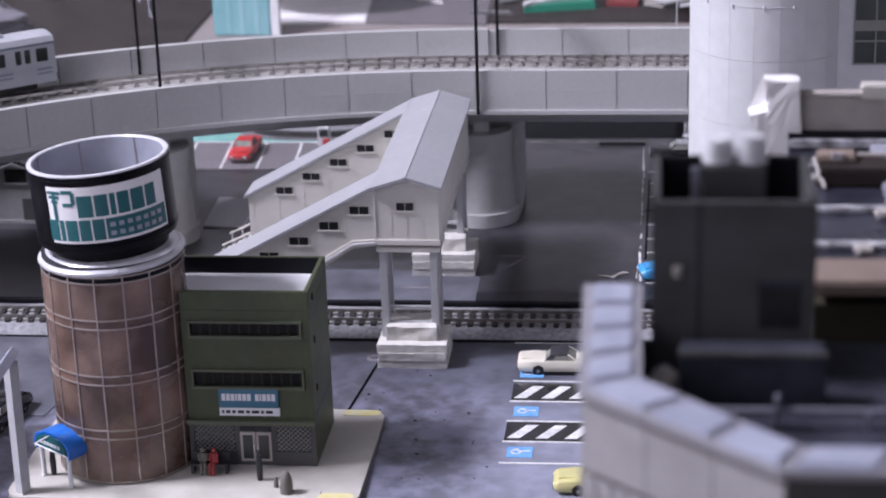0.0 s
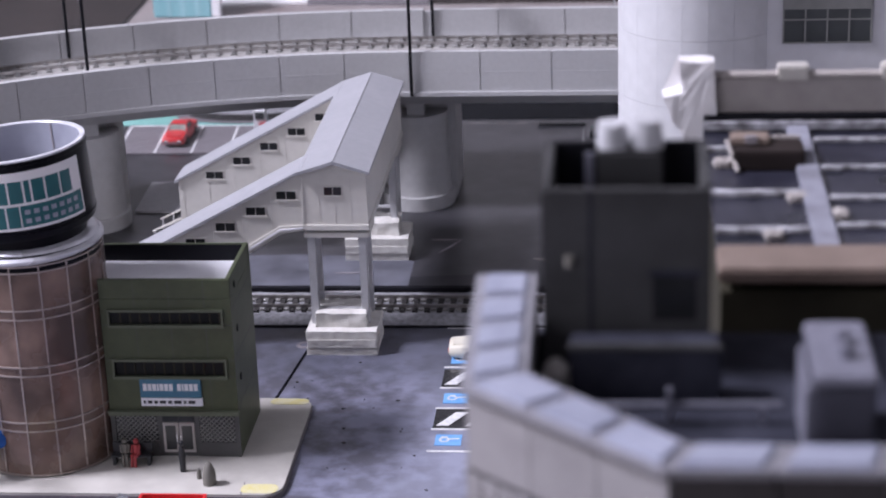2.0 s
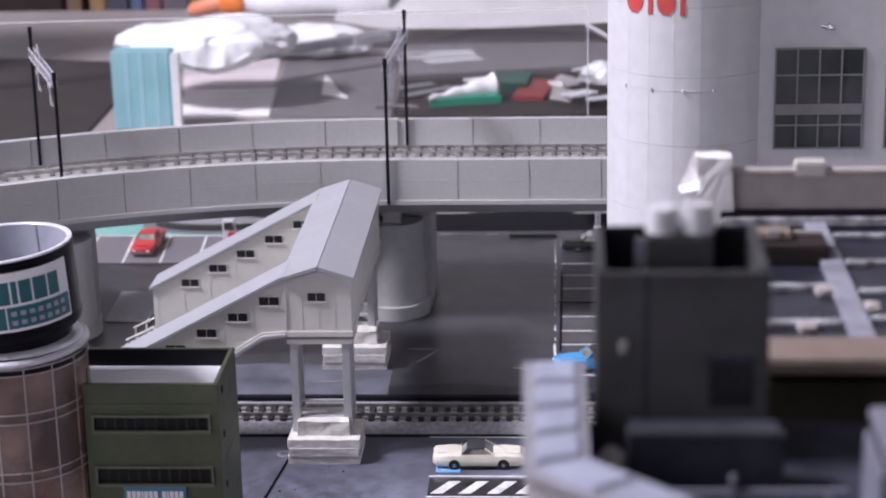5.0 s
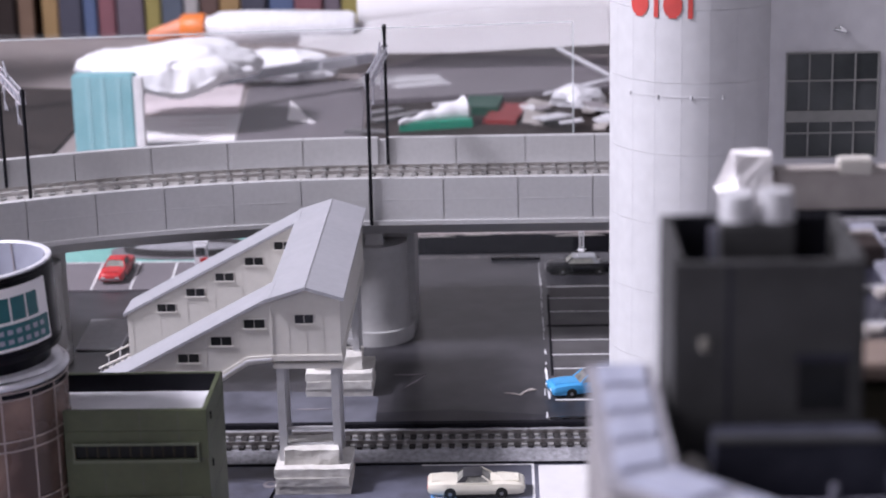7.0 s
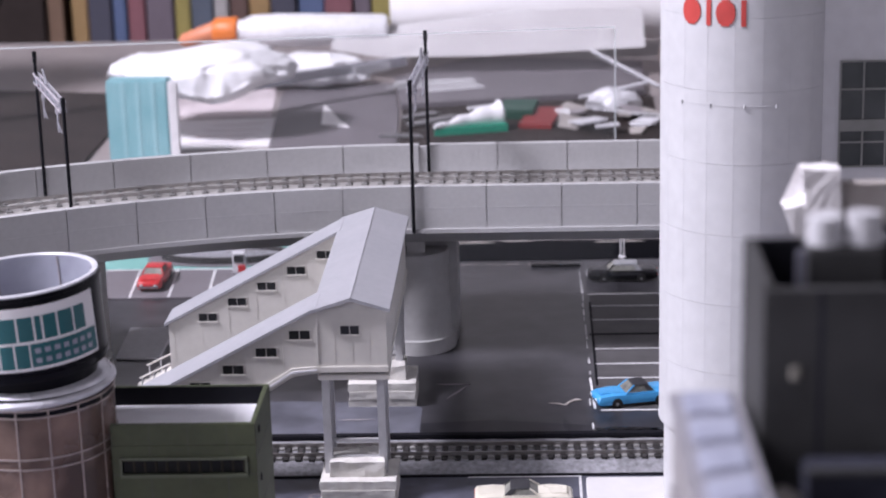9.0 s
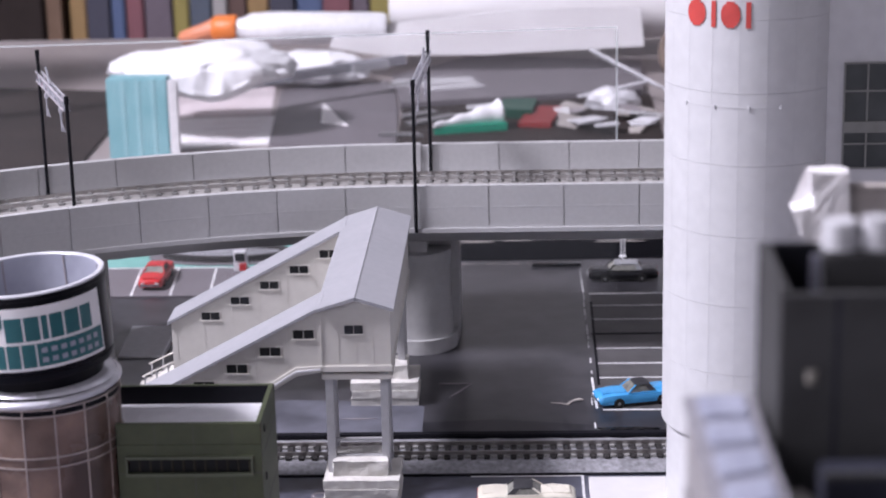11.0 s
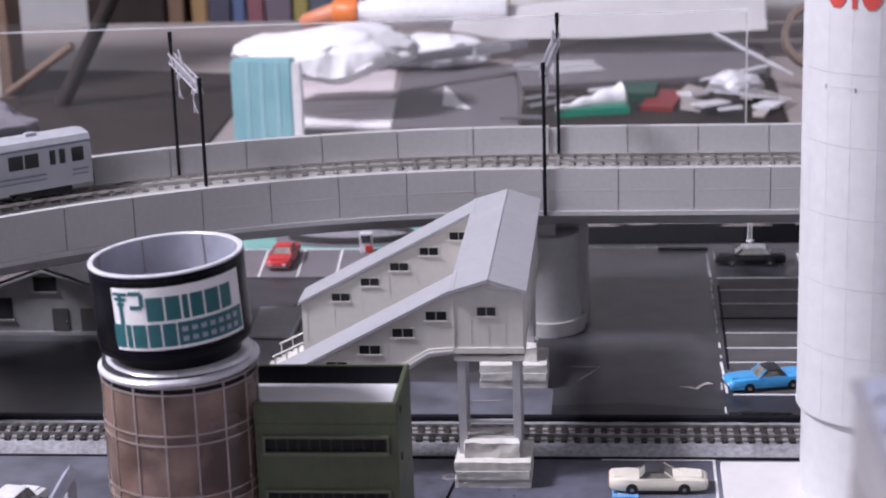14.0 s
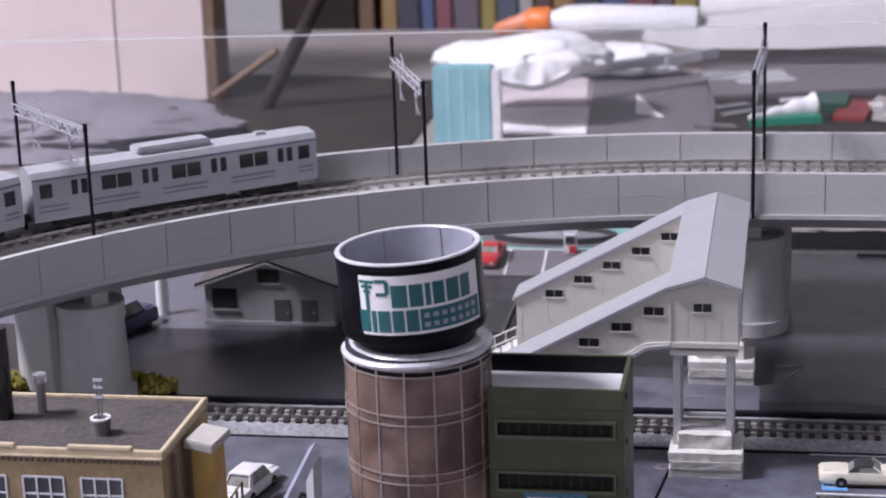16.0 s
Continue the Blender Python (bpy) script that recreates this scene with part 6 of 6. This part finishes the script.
def flat(name, pts, h, material, label, category, z=Z0):
    return solo(name, prism(bmesh.new(), pts, 0, h), material, label, category, at=(0, 0, z))


flat("card_sheet", [(-92, 592), (-9, 586), (-14, 702), (-24, 800), (-104, 772)], 1.5, "greycard", "grey card sheet on the work table", "card")
bm = prism(bmesh.new(), [(0, 0), (4, -62), (24, -74), (16, -54), (7, -20)], 0, 1.0)
solo("card_shard", bm, "paper", "pale pointed card offcut on the grey card", "offcut", at=(-68, 718, -4.4))
flat("paper_sheet", [(-152, 590), (-92.8, 597), (-99, 684), (-165, 679)], 1.0, "paper", "white printed paper sheet on the table", "paper")
flat("paper_sheet", [(-168, 690), (-102, 690), (-112, 815), (-190, 815)], 1.0, "pinkpaper", "pinkish grey printed sheet on the table", "paper")
for k in range(4):
    flat("print_bar", [(-148 + 3 * k, 606 + 18 * k), (-104, 611 + 18 * k), (-104, 613 + 18 * k), (-148 + 3 * k, 608 + 18 * k)], 0.2, "pinkpaper", "grey printed bar on the white sheet", "print", z=Z0 + 1.05)
tb = thing("teal_box", (-170, 560, Z0), "pale teal plastic box with a milky edge strip", "box", rz=-2)
bd = part("body", cube(-20, 19.5, 0, 14, 0, 53, bevel=1.0), "tealbox", tb)
for x in (-11, -1.5, 8.5):
    part("rib", cube(x, x + 3.0, -0.25, 0.6, 1, 52, bevel=0.2), "tealpale", bd)
part("edge_strip", cube(19.6, 26, -0.5, 3, 0, 52, bevel=0.8), "carwhite", tb, "milky edge strip")
# plastic bag: a draped, folded sack with a hanging lobe
bm = bmesh.new()
bmesh.ops.create_icosphere(bm, subdivisions=5, radius=1)
for v in bm.verts:
    p = v.co.copy()
    q = Vector((p.x * 3.0, p.y * 2.0, p.z * 1.6))
    k = 1 + 0.12 * noise.noise(q + Vector((3, 1, 7))) + 0.11 * abs(noise.noise(q * 1.7)) - 0.05 * abs(noise.noise(Vector((q.x * 3.2, q.y * 1.2, 2.0))))
    z = p.z * 14 * k
    if p.z < 0.1:
        z -= 10 * max(0.0, noise.noise(Vector((p.x * 2.2 + 4.4, p.y, 0.5)))) + 13 * math.exp(-((p.x - 0.25) / 0.36) ** 2) * max(0.0, -p.y)
    v.co = Vector((p.x * 62 * k, p.y * 44 * k, z + 3 * math.sin(p.x * 4.0)))
solo("plastic_bag", bm, "tissue", "crumpled white plastic bag over the boxes", "plastic bag", at=(-141, 640, 39), smooth=True)
solo("tissue_pile", crumple(36, 22, 15, 0.35, 1.8, 4, 21.0), "tissue", "white tissue lumps on the table", "tissue", at=(-82, 795, 4), smooth=True)
flat("grey_board", [(-12, 702), (160, 738), (165, 850), (36, 882), (-23, 801)], 5.0, "greycard", "long warm grey board lying on the table", "board")
for pts in ([(-26, 756), (40, 770), (36, 792), (-20, 784)], [(6, 742), (46, 756), (42, 768), (2, 754)]):
    flat("film_offcut", pts, 0.6, "film", "thin clear plastic sheet offcut", "offcut", z=-0.9)
flat("black_tray", [(-8, 590), (165, 590), (165, 736), (-11, 701)], 1.6, "darkwood", "black tray under the scraps", "tray")
tw_ = thing("craft_knife", (-65, 730, 14), "long dull steel ruler and knife across the clutter", "ruler", rz=37)
part("handle", cube(-76, 66, -3.4, 3.4, 0, 7, bevel=0.8), "silver", tw_)
part("film_wrap", cube(18, 50, -5, 5, -0.6, 6.0, bevel=1.0), "film", tw_)
part("blade", prism(bmesh.new(), [(-70, -9), (-30, -7), (-36, -3.6), (-72, -4)], 0.4, 1.4), "chrome", tw_)
gb = thing("glue_bottle", (-94, 850, 28), "white glue bottle lying down with an orange cap", "glue bottle", rz=-2)
bm = lathe(bmesh.new(), [(0, -65), (10, -64), (11.5, -60), (13, 20), (12, 40), (8.5, 48), (8.5, 54), (0, 54)], 32)
bmesh.ops.rotate(bm, verts=bm.verts[:], matrix=Matrix.Rotation(radians(-90), 3, "Y"))
bt = part("bottle", bm, "glue", gb, smooth=True)
bm = lathe(bmesh.new(), [(12.9, -30), (13.2, -30), (13.4, 12), (12.9, 12)], 16, 100, 160)
bmesh.ops.rotate(bm, verts=bm.verts[:], matrix=Matrix.Rotation(radians(-90), 3, "Y"))
part("label_patch", bm, "trainline", bt, "faded blue label patch")
bm = lathe(bmesh.new(), [(0, 52), (10.6, 52), (11.0, 54), (10.4, 69), (8.6, 71), (0, 71)], 24)
bmesh.ops.rotate(bm, verts=bm.verts[:], matrix=Matrix.Rotation(radians(-90), 3, "Y"))
part("cap", bm, "orange", gb, "orange screw cap", smooth=True)
bm = lathe(bmesh.new(), [(0, 69), (8.0, 69), (6.8, 80), (5.2, 96), (2.4, 99), (0, 99)], 24)
bmesh.ops.rotate(bm, verts=bm.verts[:], matrix=Matrix.Rotation(radians(-90), 3, "Y"))
bmesh.ops.rotate(bm, verts=bm.verts[:], cent=(-69, 0, 0), matrix=Matrix.Rotation(radians(-15), 3, "Y"))
part("nozzle", bm, "salmon", gb, "paler orange nozzle", smooth=True)
pr = thing("paper_roll", (-30, 888, 38), "large rolled white paper with a loose outer edge", "paper roll", rz=3)
turn = Matrix.Rotation(radians(90), 3, "Y")
for nm, prof in (("outer_turn", [(29.4, 0), (30, 0), (30, 320), (29.4, 320), (29.4, 0)]), ("inner_turn", [(25.6, 3), (26.2, 3), (26.2, 316), (25.6, 316), (25.6, 3)])):
    bm = lathe(bmesh.new(), prof, 40)
    bmesh.ops.rotate(bm, verts=bm.verts[:], matrix=turn)
    part(nm, bm, "paper", pr, smooth=True)
bm = lathe(bmesh.new(), [(30.1, 6), (30.6, 6), (32.5, 314), (32.0, 314), (30.1, 6)], 14, 150, 215)
bmesh.ops.rotate(bm, verts=bm.verts[:], matrix=turn)
part("loose_edge", bm, "paper", pr, "loose curling edge of the sheet", smooth=True)
bm = bmesh.new()
grid = []
for i in range(19):
    f = i / 18
    lo, hi = 12.5 + 10 * max(0.0, f - 0.5), 24.5 + 15 * min(1.0, f * 1.6)
    lo += (hi - lo) * 0.55 * max(0.0, 1 - f * 7)
    grid.append([bm.verts.new((-71 + 236 * f, 812 + 46 * j / 6 - 6 * f, lo + (hi - lo) * j / 6 + 1.6 * math.sin(j / 6 * 3.1) * f)) for j in range(7)])
for i in range(18):
    for j in range(6):
        bm.faces.new((grid[i][j], grid[i + 1][j], grid[i + 1][j + 1], grid[i][j + 1]))
bmesh.ops.solidify(bm, geom=bm.faces[:], thickness=0.5)
solo("paper_sheet", bm, "paper", "loose curled white sheet", "paper", smooth=True)
tbx = thing("green_tray", (38, 628, -4.3), "green wedge tray holding a white tissue twist", "tray", rz=24)
part("tray", prism(bmesh.new(), [(-27, -4), (22, -13), (27, 9), (-24, 1)], 0, 5.0), "emerald", tbx)
bm = bmesh.new()
n = 18
rows = []
for i in range(n + 1):
    f = i / n
    r = 1.6 + 7.0 * f ** 1.4 + (0.5 * math.sin(f * 21) if 0 < i < n else 0)
    if i == n:
        r *= 0.55
    rows.append([bm.verts.new((-27 + 50 * f, -4 + 2.5 * math.sin(f * 3) + r * 0.8 * math.cos(a), 5.0 + r * 0.75 + r * math.sin(a) + 0.4 * noise.noise(Vector((f * 9, math.cos(a) * 2, math.sin(a) * 2))))) for a in (2 * math.pi * k / 14 for k in range(14))])
for p, q in zip(rows, rows[1:]):
    for k in range(14):
        bm.faces.new((p[k], p[(k + 1) % 14], q[(k + 1) % 14], q[k]))
bm.faces.new(rows[0]), bm.faces.new(rows[-1][::-1])
part("tissue", bm, "tissue", tbx, "long white folded tissue wedge", smooth=True)
flat("red_packet", [(70, 634), (92, 630), (101, 684), (80, 690)], 3, "redleaf", "dull red printed packet among the scraps", "packet", z=-4.3)
flat("green_packet", [(58, 662), (80, 660), (84, 700), (60, 700)], 6, "greenleaf", "dark green packet among the scraps", "packet", z=-4.3)
random.seed(8)
for k in range(16):
    x, y = random.uniform(96, 160), random.uniform(606, 690)
    w, d = random.uniform(5, 18), random.uniform(4, 12)
    bm = prism(bmesh.new(), [(-w, -d * random.uniform(0.3, 1)), (w * random.uniform(0.4, 1), -d), (w, d * random.uniform(0.4, 1)), (-w * random.uniform(0.2, 0.8), d)], 0, random.uniform(0.4, 1.6))
    ob = solo("plastic_scrap", bm, random.choice(("film", "film", "stripwhite", "greyboard", "stone")), "torn plastic offcut on the black tray", "scrap", "scraps", at=(x, y, -4.2 + k * 0.32))
    ob.rotation_euler = (radians(random.uniform(-12, 12)), radians(random.uniform(-12, 12)), radians(random.uniform(0, 360)))
solo("plastic_block", crumple(19, 12, 10, 0.3, 2.0, 3, 5.5), "stripwhite", "milky crumpled plastic chunk", "scrap", "scraps", at=(137, 690, 0))
for a, b, r in (((122, 722, 31), (168, 700, 9), 1.6), ((126, 724, 27), (176, 706, 4), 1.2), ((112, 690, 4), (160, 700, 12), 1.2)):
    solo("plastic_strip", rod(bmesh.new(), a, b, r, 4), "stripwhite", "thin plastic strip offcut", "scrap", "scraps")
for pts in ([(-22, 612), (8, 608), (4, 616), (-20, 620)], [(14, 725), (70, 738), (66, 745), (12, 732)], [(-2, 640), (30, 668), (24, 676), (-6, 650)], [(36, 690), (58, 700), (55, 708), (34, 698)], [(-8, 664), (16, 680), (10, 688), (-10, 674)]):
    flat("offcut", pts, 1.2, "stripwhite" if pts[0][0] > 20 else "tool", "small offcut on the table", "offcut", z=-4)
bm = lathe(bmesh.new(), [(20, 0), (24, 0), (24, 16), (20, 16), (20, 0)], 32)
bmesh.ops.rotate(bm, verts=bm.verts[:], matrix=Matrix.Rotation(radians(70), 3, "X"))
solo("tape_roll", bm, "tan", "roll of brown packing tape", "tape", at=(196, 760, 20), smooth=True)

# far side: books, beige carton, chair cushion
sh_ = thing("bookshelf", (-330, 1240, -60), "wooden bookshelf with a row of books", "bookshelf")
part("shelf_board", cube(-40, 420, -10, 150, -12, 0), "wood", sh_)
part("side_board", cube(-54, -40, -10, 150, -700, 360), "wood", sh_)
part("side_board", cube(420, 434, -10, 150, -700, 360), "wood", sh_)
part("back_board", cube(-40, 420, 150, 158, -700, 360), "wood", sh_)
part("shelf_board", cube(-40, 420, -10, 150, 240, 252), "wood", sh_)
random.seed(3)
x = -330 - 34
cols = [(0.34, 0.22, 0.10), (0.07, 0.07, 0.10), (0.10, 0.14, 0.26), (0.24, 0.10, 0.12), (0.16, 0.13, 0.16), (0.32, 0.27, 0.09), (0.10, 0.12, 0.16), (0.42, 0.40, 0.40), (0.13, 0.08, 0.07)]
k = 0
while x < 70:
    w = random.uniform(14, 30)
    hgt = random.uniform(150, 210)
    c = cols[k % len(cols)]
    bm = cube(0, w - 1.5, 0, 110, 0, hgt, bevel=1.5)
    solo("book", bm, plain("book_cover", c, 0.6), "upright book with a plain coloured spine", "book", "books on the shelf", at=(x, 1236 + random.uniform(0, 10), -59.9))
    x += w
    k += 1
ct = thing("carton", (-534, 700, Z0), "large pinkish beige carton standing on the table", "carton")
part("body", cube(-150, 150, 0, 34, 0, 260, bevel=2), "beige", ct)
part("flap", cube(78, 80, -1.5, 33, 0, 259.8), "beige", ct)
part("edge", cube(150.2, 158, -2, 30, 0, 260, bevel=1), "wood", ct, "brown edge board")
cu = solo("cushion", crumple(150, 70, 27, 0.2, 2.0, 5, 30.0), "cushion", "dark grey fabric cushion behind the layout", "cushion", at=(-470, 560, 0), smooth=True)
cl_ = thing("chair_legs", (-335, 670, Z0), "dark wooden chair frame leaning behind the table", "chair frame")
part("leg", rod(bmesh.new(), (0, 0, 0), (112, 0, 200), 5.5, 12), "darkwood", cl_)
part("strut", rod(bmesh.new(), (-38, 4, 10), (12, 2, 44), 3.0, 10), "wood", cl_, "brown strut")
dc = thing("dark_cabinet", (-470, 1232, -760), "dark brown cabinet beside the bookshelf", "cabinet")
part("body", cube(0, 84, 20, 170, 0, 1120, bevel=2), "darkwood", dc)
part("door", cube(3, 81, 4, 19.9, 30, 1100, bevel=2), "darkwood", dc)
# flat sheet added to darken the left part of the table
flat("desk_mat", [(-420, 470), (-205, 430), (-208, 770), (-300, 790), (-420, 800)], 2.0, "darkwood", "dark brown flat sheet behind the layout", "desk mat")
